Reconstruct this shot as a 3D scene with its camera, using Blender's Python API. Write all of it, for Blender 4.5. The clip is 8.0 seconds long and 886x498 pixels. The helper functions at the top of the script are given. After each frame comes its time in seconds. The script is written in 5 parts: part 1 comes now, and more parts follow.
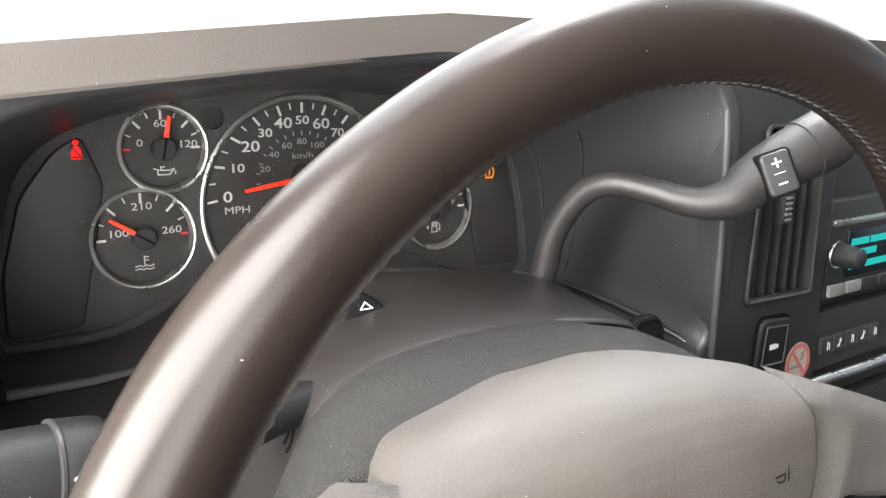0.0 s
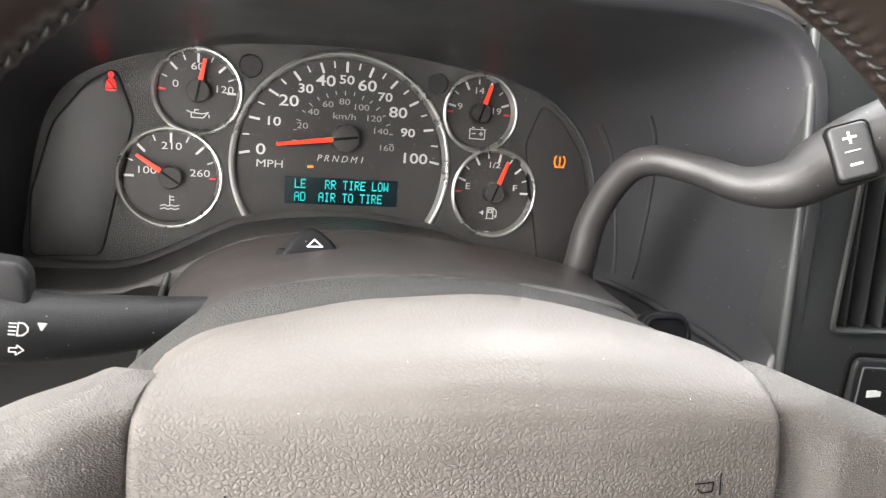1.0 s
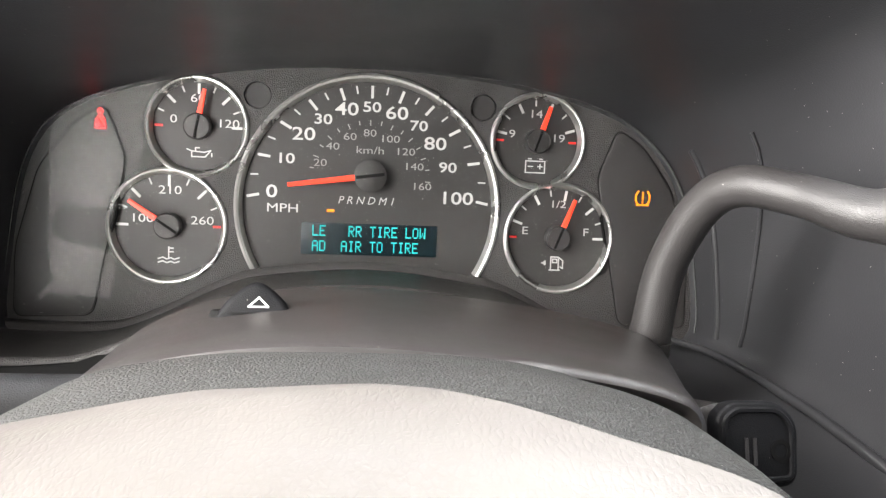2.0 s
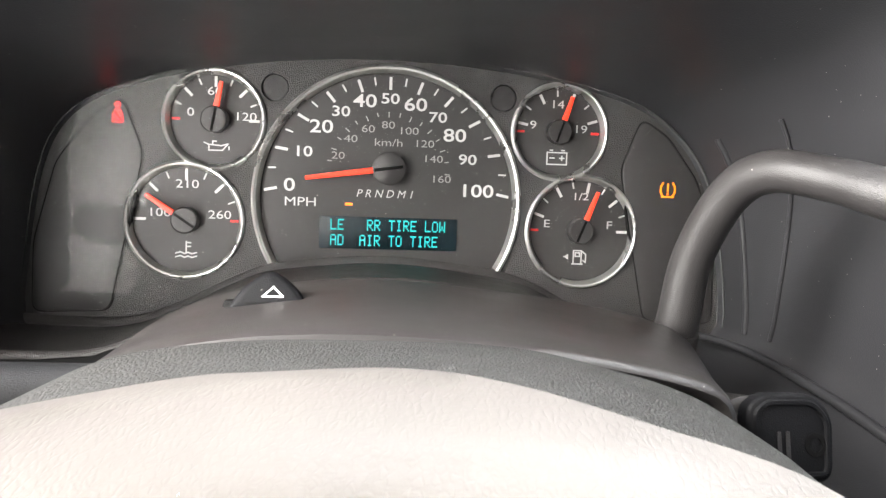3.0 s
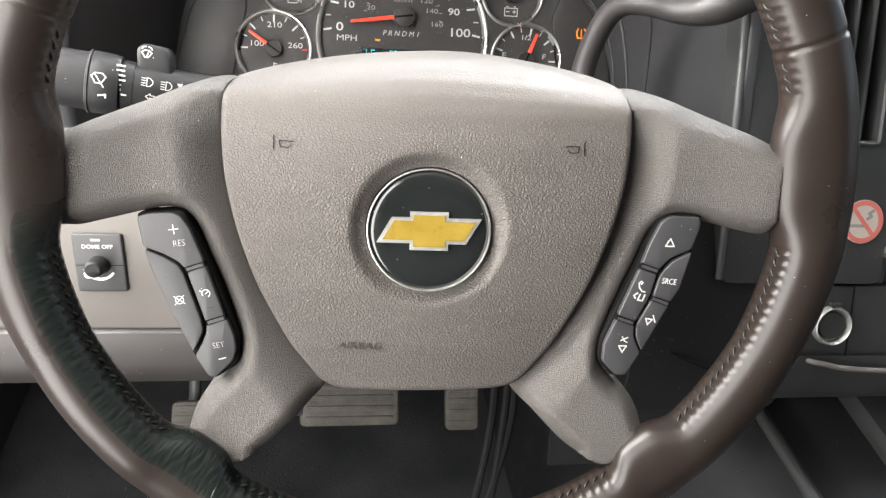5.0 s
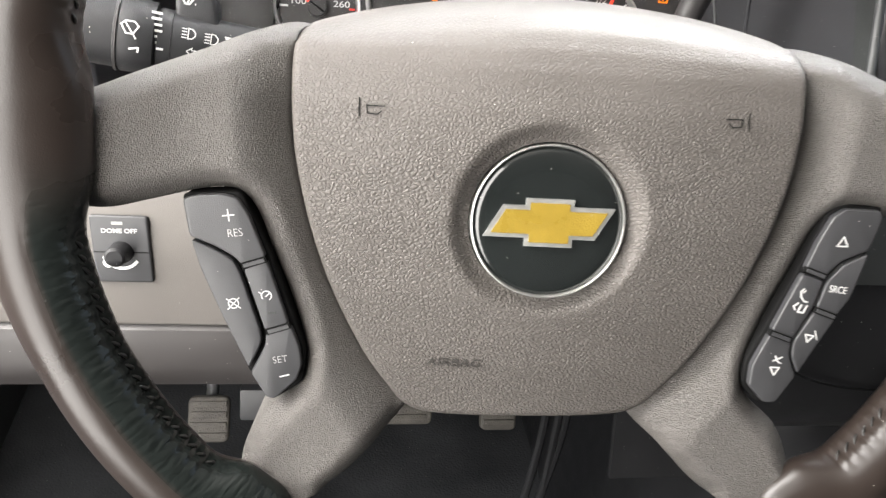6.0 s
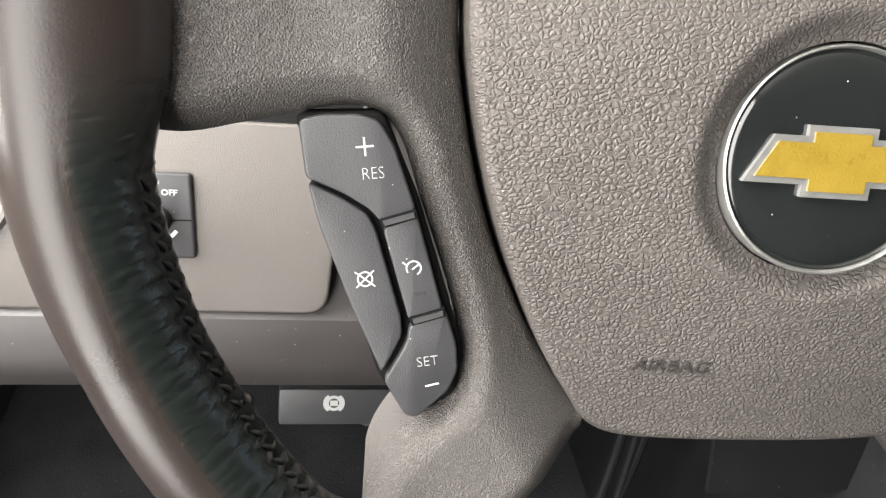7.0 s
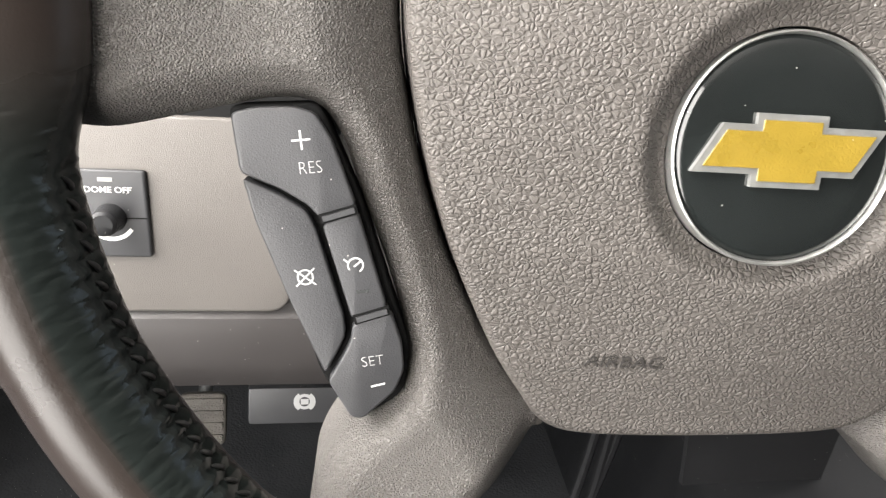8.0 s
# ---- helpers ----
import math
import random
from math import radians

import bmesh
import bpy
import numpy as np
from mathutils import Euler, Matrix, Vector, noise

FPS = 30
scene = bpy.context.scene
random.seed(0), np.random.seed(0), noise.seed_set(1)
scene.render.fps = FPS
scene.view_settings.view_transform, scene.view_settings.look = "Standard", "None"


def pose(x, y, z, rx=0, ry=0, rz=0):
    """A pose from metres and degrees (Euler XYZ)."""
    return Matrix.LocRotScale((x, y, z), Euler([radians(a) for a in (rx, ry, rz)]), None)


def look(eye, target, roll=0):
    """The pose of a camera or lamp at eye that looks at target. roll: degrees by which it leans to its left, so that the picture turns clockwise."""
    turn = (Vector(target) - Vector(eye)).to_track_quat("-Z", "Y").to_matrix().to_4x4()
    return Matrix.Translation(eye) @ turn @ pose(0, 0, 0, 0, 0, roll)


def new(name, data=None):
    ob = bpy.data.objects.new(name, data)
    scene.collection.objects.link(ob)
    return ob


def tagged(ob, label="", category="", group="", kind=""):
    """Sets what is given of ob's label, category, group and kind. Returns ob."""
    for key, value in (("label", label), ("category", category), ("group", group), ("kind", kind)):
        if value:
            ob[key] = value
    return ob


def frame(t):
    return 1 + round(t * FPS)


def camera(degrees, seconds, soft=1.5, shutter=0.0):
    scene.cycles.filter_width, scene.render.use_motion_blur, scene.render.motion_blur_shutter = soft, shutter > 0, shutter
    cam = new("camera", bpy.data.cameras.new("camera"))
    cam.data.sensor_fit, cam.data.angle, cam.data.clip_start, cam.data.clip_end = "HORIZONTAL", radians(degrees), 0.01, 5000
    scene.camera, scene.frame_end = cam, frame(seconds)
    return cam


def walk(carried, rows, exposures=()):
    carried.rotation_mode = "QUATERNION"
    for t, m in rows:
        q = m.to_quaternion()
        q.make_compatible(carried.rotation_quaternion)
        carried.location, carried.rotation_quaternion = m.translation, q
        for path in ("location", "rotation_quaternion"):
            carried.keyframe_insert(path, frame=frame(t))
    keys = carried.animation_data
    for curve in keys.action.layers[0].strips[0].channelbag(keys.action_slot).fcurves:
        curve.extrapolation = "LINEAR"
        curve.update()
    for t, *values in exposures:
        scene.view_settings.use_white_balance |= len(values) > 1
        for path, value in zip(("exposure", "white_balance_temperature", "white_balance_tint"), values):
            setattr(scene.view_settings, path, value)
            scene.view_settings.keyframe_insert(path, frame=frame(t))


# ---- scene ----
# All of the dashboard is laid out in the dash's own frame: x to the right, y forward into the dash, z up along
# the leaning instrument panel, origin at the middle of the steering wheel's hub.
LEAN_BACK = 24.0
HUB_HEIGHT = 0.72
DASH = pose(0, 0, HUB_HEIGHT, -LEAN_BACK, 0, 0)
WHEEL = DASH @ pose(0, 0, 0, 0, 0, -5.0)

cam = camera(58.9, 8.0, 1.3, 0.15)
PATH = [
    (0, (-0.2061, -0.1645, 0.1965), (0.3456, 0.6410, -0.0196), 0.62),
    (0.1, (-0.1944, -0.1660, 0.1975), (0.3449, 0.6466, -0.0234), 1.44),
    (0.2, (-0.1818, -0.1743, 0.1962), (0.3377, 0.6505, -0.0269), 2.20),
    (0.3, (-0.1705, -0.1801, 0.1967), (0.3282, 0.6559, -0.0322), 3.08),
    (0.5, (-0.1489, -0.1910, 0.1972), (0.2954, 0.6768, -0.0252), 4.02),
    (1, (-0.0820, -0.1890, 0.1418), (0.2288, 0.7488, -0.0131), 4.28),
    (1.5, (-0.0275, -0.1544, 0.1298), (0.1575, 0.8224, 0.0221), 3.14),
    (1.7, (-0.0095, -0.1344, 0.1314), (0.1430, 0.8489, 0.0329), 2.74),
    (2.8, (0.0135, -0.0885, 0.1293), (0.0967, 0.9036, 0.0360), 2.07),
    (3, (0.0072, -0.1038, 0.1258), (0.0961, 0.8880, 0.0337), 1.98),
    (3.5, (-0.0135, -0.1802, 0.1100), (0.0923, 0.8085, 0.0034), 1.75),
    (3.8, (-0.0239, -0.2430, 0.0927), (0.0872, 0.7426, -0.0348), 1.30),
    (4, (-0.0346, -0.2851, 0.0836), (0.0868, 0.6985, -0.0499), 1.66),
    (4.5, (-0.0452, -0.3598, 0.0696), (0.0890, 0.6173, -0.0955), 1.78),
    (4.7, (-0.0455, -0.3624, 0.0654), (0.0934, 0.6124, -0.1096), 1.93),
    (5.8, (-0.0686, -0.3113, 0.0598), (0.0828, 0.6545, -0.1508), 3.12),
    (6, (-0.0815, -0.2799, 0.0516), (0.0652, 0.6865, -0.1593), 3.26),
    (6.5, (-0.1148, -0.2153, 0.0297), (0.0386, 0.7492, -0.1854), 3.66),
    (7, (-0.1303, -0.1801, 0.0175), (0.0345, 0.7810, -0.2041), 3.93),
    (7.5, (-0.1314, -0.1696, 0.0152), (0.0452, 0.7881, -0.2120), 3.84),
    (8, (-0.1187, -0.1757, 0.0171), (0.0650, 0.7806, -0.2103), 3.43),
]
walk(cam, [(t, DASH @ look(eye, target, roll)) for t, eye, target, roll in PATH],
     exposures=[(0, -0.04), (0.5, 0.17), (1.2, 0.42), (2.8, 0.74), (3.5, 0.38), (4.5, 0.40), (6.0, 0.34), (7.2, 0.40), (8.0, 0.47)])

# ---- light ----
world = bpy.data.worlds.new("sky")
scene.world = world
world.use_nodes = True
wn = world.node_tree
sky = wn.nodes.new("ShaderNodeTexSky")
sky.sky_type, sky.sun_disc = "NISHITA", False
sky.sun_elevation, sky.sun_rotation = radians(42), radians(-35)
wn.links.new(sky.outputs["Color"], wn.nodes["Background"].inputs["Color"])
wn.nodes["Background"].inputs["Strength"].default_value = 0.12

sun = new("sun", bpy.data.lights.new("sun", "SUN"))
sun.data.energy, sun.data.angle, sun.data.color = 1.2, radians(14), (1.0, 0.96, 0.9)
sun.matrix_world = look((0, 0, 5), (-1.2, -1.9, 2.6))


def window_light(name, eye, target, width, height, watts, color):
    data = bpy.data.lights.new(name, "AREA")
    data.shape, data.size, data.size_y, data.energy, data.color = "RECTANGLE", width, height, watts, color
    ob = new(name, data)
    ob.matrix_world = look(eye, target)
    return ob


window_light("windshield_daylight", (0.45, 0.56, 1.16), (0.35, -0.25, 0.55), 1.55, 0.75, 25, (0.95, 0.98, 1.0))
window_light("driver_window_daylight", (-0.49, 0.07, 1.00), (0.25, -0.10, 0.70), 0.38, 0.70, 24, (1.0, 0.965, 0.92))
window_light("door_opening_daylight", (-0.49, -0.44, 0.82), (0.25, -0.02, 0.68), 0.38, 1.08, 13.5, (1.0, 0.965, 0.92))
window_light("passenger_window_daylight", (1.40, -0.25, 1.10), (0.3, 0.0, 0.75), 0.65, 0.50, 0.4, (0.97, 0.98, 1.0))

from mathutils import geometry

# ---- materials ----
def material(name, color, rough=0.5, metal=0.0, coat=0.0, spec=0.5, emit=None, glow=0.0):
    m = bpy.data.materials.new(name)
    m.use_nodes = True
    b = m.node_tree.nodes["Principled BSDF"]
    b.inputs["Base Color"].default_value = (*color, 1)
    b.inputs["Roughness"].default_value = rough
    b.inputs["Metallic"].default_value = metal
    b.inputs["Coat Weight"].default_value = coat
    b.inputs["Specular IOR Level"].default_value = spec
    if emit:
        b.inputs["Emission Color"].default_value = (*emit, 1)
        b.inputs["Emission Strength"].default_value = glow
    return m


def grained(name, color, rough=0.5, cell=0.0018, relief=0.00025, stretch=(1, 1, 1), pebbles=True, blotch=0.12, blotch_size=0.05,
            dust=0.5, spec=0.5, coat=0.0, rough_var=0.08, crease=0.0, warped=0.9, edge=0.34, speckle=0.35, smooth_above=None, merge=0.0):
    """Moulded plastic or leather: a grain of small cells in relief, soft blotches of tone and sheen, specks of dust."""
    m = material(name, color, rough, spec=spec, coat=coat)
    t = m.node_tree
    n, l, b = t.nodes, t.links, t.nodes["Principled BSDF"]
    pos = n.new("ShaderNodeTexCoord").outputs["Object"]
    warp = n.new("ShaderNodeTexNoise")
    warp.inputs["Scale"].default_value, warp.inputs["Detail"].default_value = 0.7 / cell, 2
    l.new(pos, warp.inputs["Vector"])
    add = n.new("ShaderNodeVectorMath")
    add.operation = "MULTIPLY_ADD"
    add.inputs[1].default_value = (cell * warped,) * 3
    l.new(warp.outputs["Color"], add.inputs[0])
    l.new(pos, add.inputs[2])
    mapping = n.new("ShaderNodeMapping")
    mapping.inputs["Scale"].default_value = stretch
    l.new(add.outputs["Vector"], mapping.inputs["Vector"])
    grain = n.new("ShaderNodeTexVoronoi")
    grain.feature = "DISTANCE_TO_EDGE" if pebbles else "SMOOTH_F1"
    grain.inputs["Scale"].default_value = 1 / cell
    l.new(mapping.outputs["Vector"], grain.inputs["Vector"])
    ramp = n.new("ShaderNodeValToRGB")
    ramp.color_ramp.elements[0].position, ramp.color_ramp.elements[1].position = 0.0, edge if pebbles else 0.8
    ramp.color_ramp.interpolation = "EASE"
    l.new(grain.outputs["Distance"], ramp.inputs["Fac"])
    cells = ramp.outputs["Color"]
    if merge:
        # some creases run out, so that neighbouring cells join
        shallow = n.new("ShaderNodeTexNoise")
        shallow.inputs["Scale"].default_value, shallow.inputs["Detail"].default_value = 0.6 / cell, 1
        l.new(pos, shallow.inputs["Vector"])
        fill = n.new("ShaderNodeMapRange")
        fill.inputs["From Min"].default_value, fill.inputs["From Max"].default_value = 0.48, 0.68
        fill.inputs["To Min"].default_value, fill.inputs["To Max"].default_value = 0.0, merge
        l.new(shallow.outputs["Fac"], fill.inputs["Value"])
        blend = n.new("ShaderNodeMix")
        blend.inputs["B"].default_value = 0.85
        l.new(fill.outputs["Result"], blend.inputs["Factor"])
        l.new(cells, blend.inputs["A"])
        cells = blend.outputs["Result"]
    if smooth_above:
        # the grain runs out towards the upper edge of the moulding
        axes = n.new("ShaderNodeSeparateXYZ")
        l.new(pos, axes.inputs["Vector"])
        fade = n.new("ShaderNodeMapRange")
        fade.inputs["From Min"].default_value, fade.inputs["From Max"].default_value = smooth_above
        fade.inputs["To Min"].default_value, fade.inputs["To Max"].default_value = 0.0, 0.85
        l.new(axes.outputs["Z"], fade.inputs["Value"])
        less = n.new("ShaderNodeMix")
        less.inputs["B"].default_value = 0.8
        l.new(fade.outputs["Result"], less.inputs["Factor"])
        l.new(cells, less.inputs["A"])
        cells = less.outputs["Result"]
    fine = n.new("ShaderNodeTexNoise")
    fine.inputs["Scale"].default_value, fine.inputs["Detail"].default_value = 2.2 / cell, 3
    l.new(pos, fine.inputs["Vector"])
    height = n.new("ShaderNodeMath")
    height.operation = "MULTIPLY_ADD"
    height.inputs[1].default_value = speckle
    l.new(fine.outputs["Fac"], height.inputs[0])
    l.new(cells, height.inputs[2])
    bump = n.new("ShaderNodeBump")
    bump.inputs["Strength"].default_value, bump.inputs["Distance"].default_value = 1.0, relief
    l.new(height.outputs["Value"], bump.inputs["Height"])
    l.new(bump.outputs["Normal"], b.inputs["Normal"])
    # tone: broad blotches, and grain creases darkened as painted shade
    broad = n.new("ShaderNodeTexNoise")
    broad.inputs["Scale"].default_value, broad.inputs["Detail"].default_value = 1 / blotch_size, 5
    l.new(pos, broad.inputs["Vector"])
    tone = n.new("ShaderNodeMapRange")
    tone.inputs["From Min"].default_value, tone.inputs["From Max"].default_value = 0.3, 0.7
    tone.inputs["To Min"].default_value, tone.inputs["To Max"].default_value = 1 - blotch, 1 + blotch
    l.new(broad.outputs["Fac"], tone.inputs["Value"])
    shade = n.new("ShaderNodeVectorMath")
    shade.operation = "SCALE"
    shade.inputs[0].default_value = color
    # creases go darker in the colour, for shade the relief hardly shows
    crease_shade = n.new("ShaderNodeMapRange")
    crease_shade.inputs["To Min"].default_value, crease_shade.inputs["To Max"].default_value = 1 - crease, 1
    l.new(cells, crease_shade.inputs["Value"])
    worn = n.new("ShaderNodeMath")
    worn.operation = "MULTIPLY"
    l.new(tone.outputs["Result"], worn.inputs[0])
    l.new(crease_shade.outputs["Result"], worn.inputs[1])
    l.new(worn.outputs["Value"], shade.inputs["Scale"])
    # dust: rare bright specks
    speck = n.new("ShaderNodeTexVoronoi")
    speck.inputs["Scale"].default_value = 430
    l.new(pos, speck.inputs["Vector"])
    near = n.new("ShaderNodeMath")
    near.operation, near.inputs[1].default_value = "LESS_THAN", 0.085
    l.new(speck.outputs["Distance"], near.inputs[0])
    pick = n.new("ShaderNodeSeparateColor")
    l.new(speck.outputs["Color"], pick.inputs["Color"])
    rare = n.new("ShaderNodeMath")
    rare.operation, rare.inputs[1].default_value = "GREATER_THAN", 1 - 0.12 * dust
    l.new(pick.outputs["Red"], rare.inputs[0])
    both = n.new("ShaderNodeMath")
    both.operation = "MULTIPLY"
    l.new(near.outputs["Value"], both.inputs[0])
    l.new(rare.outputs["Value"], both.inputs[1])
    mix = n.new("ShaderNodeMix")
    mix.data_type = "RGBA"
    l.new(both.outputs["Value"], mix.inputs["Factor"])
    l.new(shade.outputs["Vector"], mix.inputs["A"])
    mix.inputs["B"].default_value = (0.5, 0.48, 0.44, 1)
    l.new(mix.outputs["Result"], b.inputs["Base Color"])
    sheen = n.new("ShaderNodeMapRange")
    sheen.inputs["From Min"].default_value, sheen.inputs["From Max"].default_value = 0.3, 0.7
    sheen.inputs["To Min"].default_value, sheen.inputs["To Max"].default_value = rough - rough_var, rough + rough_var
    l.new(broad.outputs["Fac"], sheen.inputs["Value"])
    l.new(sheen.outputs["Result"], b.inputs["Roughness"])
    return m


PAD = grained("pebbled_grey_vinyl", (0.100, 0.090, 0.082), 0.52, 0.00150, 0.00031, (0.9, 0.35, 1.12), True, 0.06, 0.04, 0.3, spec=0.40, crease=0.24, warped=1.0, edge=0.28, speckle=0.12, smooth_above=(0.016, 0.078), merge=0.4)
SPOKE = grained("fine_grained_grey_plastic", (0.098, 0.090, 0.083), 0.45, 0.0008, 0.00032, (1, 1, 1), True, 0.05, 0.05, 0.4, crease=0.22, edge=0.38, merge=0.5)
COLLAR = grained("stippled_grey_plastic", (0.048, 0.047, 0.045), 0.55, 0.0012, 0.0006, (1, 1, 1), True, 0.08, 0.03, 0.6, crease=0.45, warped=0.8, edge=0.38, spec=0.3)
LEATHER = grained("dark_brown_leather", (0.019, 0.0142, 0.0120), 0.31, 0.0011, 0.000014, (1, 1, 1), True, 0.10, 0.04, 0.2, spec=0.38, rough_var=0.05, edge=0.38, merge=0.8)
SHROUD = grained("satin_brown_black_plastic", (0.028, 0.0250, 0.0242), 0.38, 0.0006, 0.00003, (1, 1, 1), True, 0.08, 0.06, 1.0)
HOODMAT = grained("dark_grained_dash_plastic", (0.034, 0.034, 0.037), 0.36, 0.0012, 0.00003, (1, 1, 1), True, 0.1, 0.08, 0.7)
DASHTOP = grained("grey_brown_dash_vinyl", (0.135, 0.123, 0.115), 0.55, 0.0012, 0.00004, (1, 1, 1), True, 0.08, 0.08, 0.5)
PANEL = grained("taupe_lower_dash_plastic", (0.118, 0.108, 0.099), 0.5, 0.0008, 0.00006, (1, 1, 1), True, 0.06, 0.06, 0.2)
CENTRE = grained("charcoal_centre_panel_plastic", (0.028, 0.030, 0.0295), 0.50, 0.0010, 0.00007, (1, 1, 1), True, 0.08, 0.06, 0.7)
BEZEL = grained("grained_cluster_plastic", (0.034, 0.032, 0.0315), 0.42, 0.0010, 0.00016, (1, 1, 1), True, 0.1, 0.04, 1.0)
SMOKED = grained("smooth_dark_telltale_plastic", (0.024, 0.0225, 0.0225), 0.40, 0.0006, 0.00001, (1, 1, 1), True, 0.1, 0.05, 1.4)
DIAL = grained("matt_dial_face", (0.027, 0.0252, 0.0247), 0.5, 0.0004, 0.00001, (1, 1, 1), True, 0.08, 0.03, 1.0)
BUTTON = grained("satin_charcoal_button_plastic", (0.041, 0.041, 0.043), 0.42, 0.0007, 0.00003, (1, 1, 1), True, 0.08, 0.02, 0.7)
STALKMAT = grained("black_stalk_plastic", (0.016, 0.016, 0.017), 0.46, 0.0008, 0.00005, (1, 1, 1), True, 0.08, 0.03, 0.8, spec=0.26)
LEVERMAT = grained("dark_grey_lever_plastic", (0.032, 0.030, 0.030), 0.40, 0.0008, 0.00005, (1, 1, 1), True, 0.08, 0.03, 0.8)
MATT_BLACK = grained("matt_black_key_plastic", (0.008, 0.008, 0.009), 0.5, 0.0008, 0.00004, (1, 1, 1), True, 0.1, 0.02, 0.3, spec=0.15)
# paler than the panels, so an edge highlight sits in the colour
EDGE = grained("pale_edge_highlight_plastic", (0.065, 0.067, 0.068), 0.45, 0.0010, 0.00002, (1, 1, 1), True, 0.08, 0.03, 0.3)
BLACK = material("black_gap_plastic", (0.006, 0.006, 0.006), 0.8, spec=0.12)


def worn_leather(m):
    """The inner side of the lower rim: blackened, polished and creased across the bar where hands close round it."""
    t = m.node_tree
    n, l, b = t.nodes, t.links, t.nodes["Principled BSDF"]
    bar = n.new("ShaderNodeTexCoord").outputs["UV"]
    axes = n.new("ShaderNodeSeparateXYZ")
    l.new(bar, axes.inputs["Vector"])

    def ramp(axis, a, b_, mul=None):
        r = n.new("ShaderNodeMapRange")
        r.interpolation_type = "SMOOTHSTEP"
        r.inputs["From Min"].default_value, r.inputs["From Max"].default_value = a, b_
        l.new(axes.outputs[axis], r.inputs["Value"])
        if mul is None:
            return r.outputs["Result"]
        x = n.new("ShaderNodeMath")
        x.operation = "MULTIPLY"
        l.new(r.outputs["Result"], x.inputs[0])
        l.new(mul, x.inputs[1])
        return x.outputs["Value"]

    worn = ramp("Y", 0.0262, 0.0300, ramp("Y", 0.0530, 0.0480, ramp("X", 0.585, 0.625, ramp("X", 0.935, 0.885))))
    scale = n.new("ShaderNodeMapping")
    scale.inputs["Scale"].default_value = (420, 170, 1)
    l.new(bar, scale.inputs["Vector"])
    fold = n.new("ShaderNodeTexNoise")
    fold.inputs["Scale"].default_value, fold.inputs["Detail"].default_value, fold.inputs["Distortion"].default_value = 1.0, 0, 0.4
    l.new(scale.outputs["Vector"], fold.inputs["Vector"])
    deep = n.new("ShaderNodeMath")
    deep.operation = "MULTIPLY"
    l.new(fold.outputs["Fac"], deep.inputs[0])
    l.new(worn, deep.inputs[1])
    bump = n.new("ShaderNodeBump")
    bump.inputs["Strength"].default_value, bump.inputs["Distance"].default_value = 1.0, 0.00045
    l.new(deep.outputs["Value"], bump.inputs["Height"])
    l.new(b.inputs["Normal"].links[0].from_socket, bump.inputs["Normal"])
    l.new(bump.outputs["Normal"], b.inputs["Normal"])
    tint = n.new("ShaderNodeMix")
    tint.data_type = "RGBA"
    l.new(worn, tint.inputs["Factor"])
    l.new(b.inputs["Base Color"].links[0].from_socket, tint.inputs["A"])
    tint.inputs["B"].default_value = (0.010, 0.0125, 0.0115, 1)
    l.new(tint.outputs["Result"], b.inputs["Base Color"])
    polish = n.new("ShaderNodeMix")
    l.new(worn, polish.inputs["Factor"])
    l.new(b.inputs["Roughness"].links[0].from_socket, polish.inputs["A"])
    polish.inputs["B"].default_value = 0.20
    l.new(polish.outputs["Result"], b.inputs["Roughness"])
    return m


worn_leather(LEATHER)
THREAD = material("black_thread", (0.018, 0.017, 0.016), 0.5)
CHROME = grained("brushed_silver_plastic", (0.66, 0.66, 0.64), 0.30, 0.0007, 0.00002, (1, 1, 1), True, 0.05, 0.02, 0.3)
CHROME.node_tree.nodes["Principled BSDF"].inputs["Metallic"].default_value = 0.95
BADGE_BLACK = grained("glossy_black_badge", (0.010, 0.0118, 0.0115), 0.14, 0.0008, 0.000004, (1, 1, 1), True, 0.1, 0.02, 0.6, coat=0.5, rough_var=0.04)
SILVER = grained("satin_silver_trim", (0.50, 0.50, 0.48), 0.36, 0.0007, 0.00003, (1, 1, 1), True, 0.10, 0.004, 0.6)
SILVER.node_tree.nodes["Principled BSDF"].inputs["Metallic"].default_value = 0.8
# darker than the airbag cover: the embossing's shade is in the colour
LETTER_SHADE = grained("shade_dark_letter_vinyl", (0.030, 0.027, 0.025), 0.5, 0.001, 0.00002, (1, 1, 1), True, 0.05, 0.02, 0.0)
GOLD = grained("gold_badge_enamel", (0.22, 0.150, 0.020), 0.30, 0.0012, 0.00004, (1, 1, 1), True, 0.12, 0.01, 0.4, coat=0.4)
WHITE = material("white_print", (0.80, 0.80, 0.78), 0.5)
GREYPRINT = material("grey_print", (0.26, 0.26, 0.25), 0.5)
DIALPRINT = material("pale_dial_print", (0.48, 0.48, 0.47), 0.5)
REDPRINT = material("red_print", (0.75, 0.02, 0.015), 0.5)
# red paint with a faint added glow, though a needle is no lamp
NEEDLE = material("glowing_orange_red_needle", (0.95, 0.045, 0.015), 0.4, emit=(1.0, 0.04, 0.01), glow=0.2)
LAMP_RED = material("lit_red_telltale", (0.3, 0.0, 0.0), 0.4, emit=(1.0, 0.003, 0.003), glow=0.9)
LAMP_AMBER = material("lit_amber_telltale", (0.3, 0.1, 0.0), 0.4, emit=(1.0, 0.20, 0.005), glow=1.2)
LCD_BACK = material("lcd_background", (0.004, 0.012, 0.016), 0.25)
LCD_TEXT = material("lit_cyan_lcd", (0.0, 0.1, 0.1), 0.4, emit=(0.02, 0.85, 0.78), glow=0.55)
STICKER = material("white_sticker", (0.52, 0.47, 0.42), 0.45)
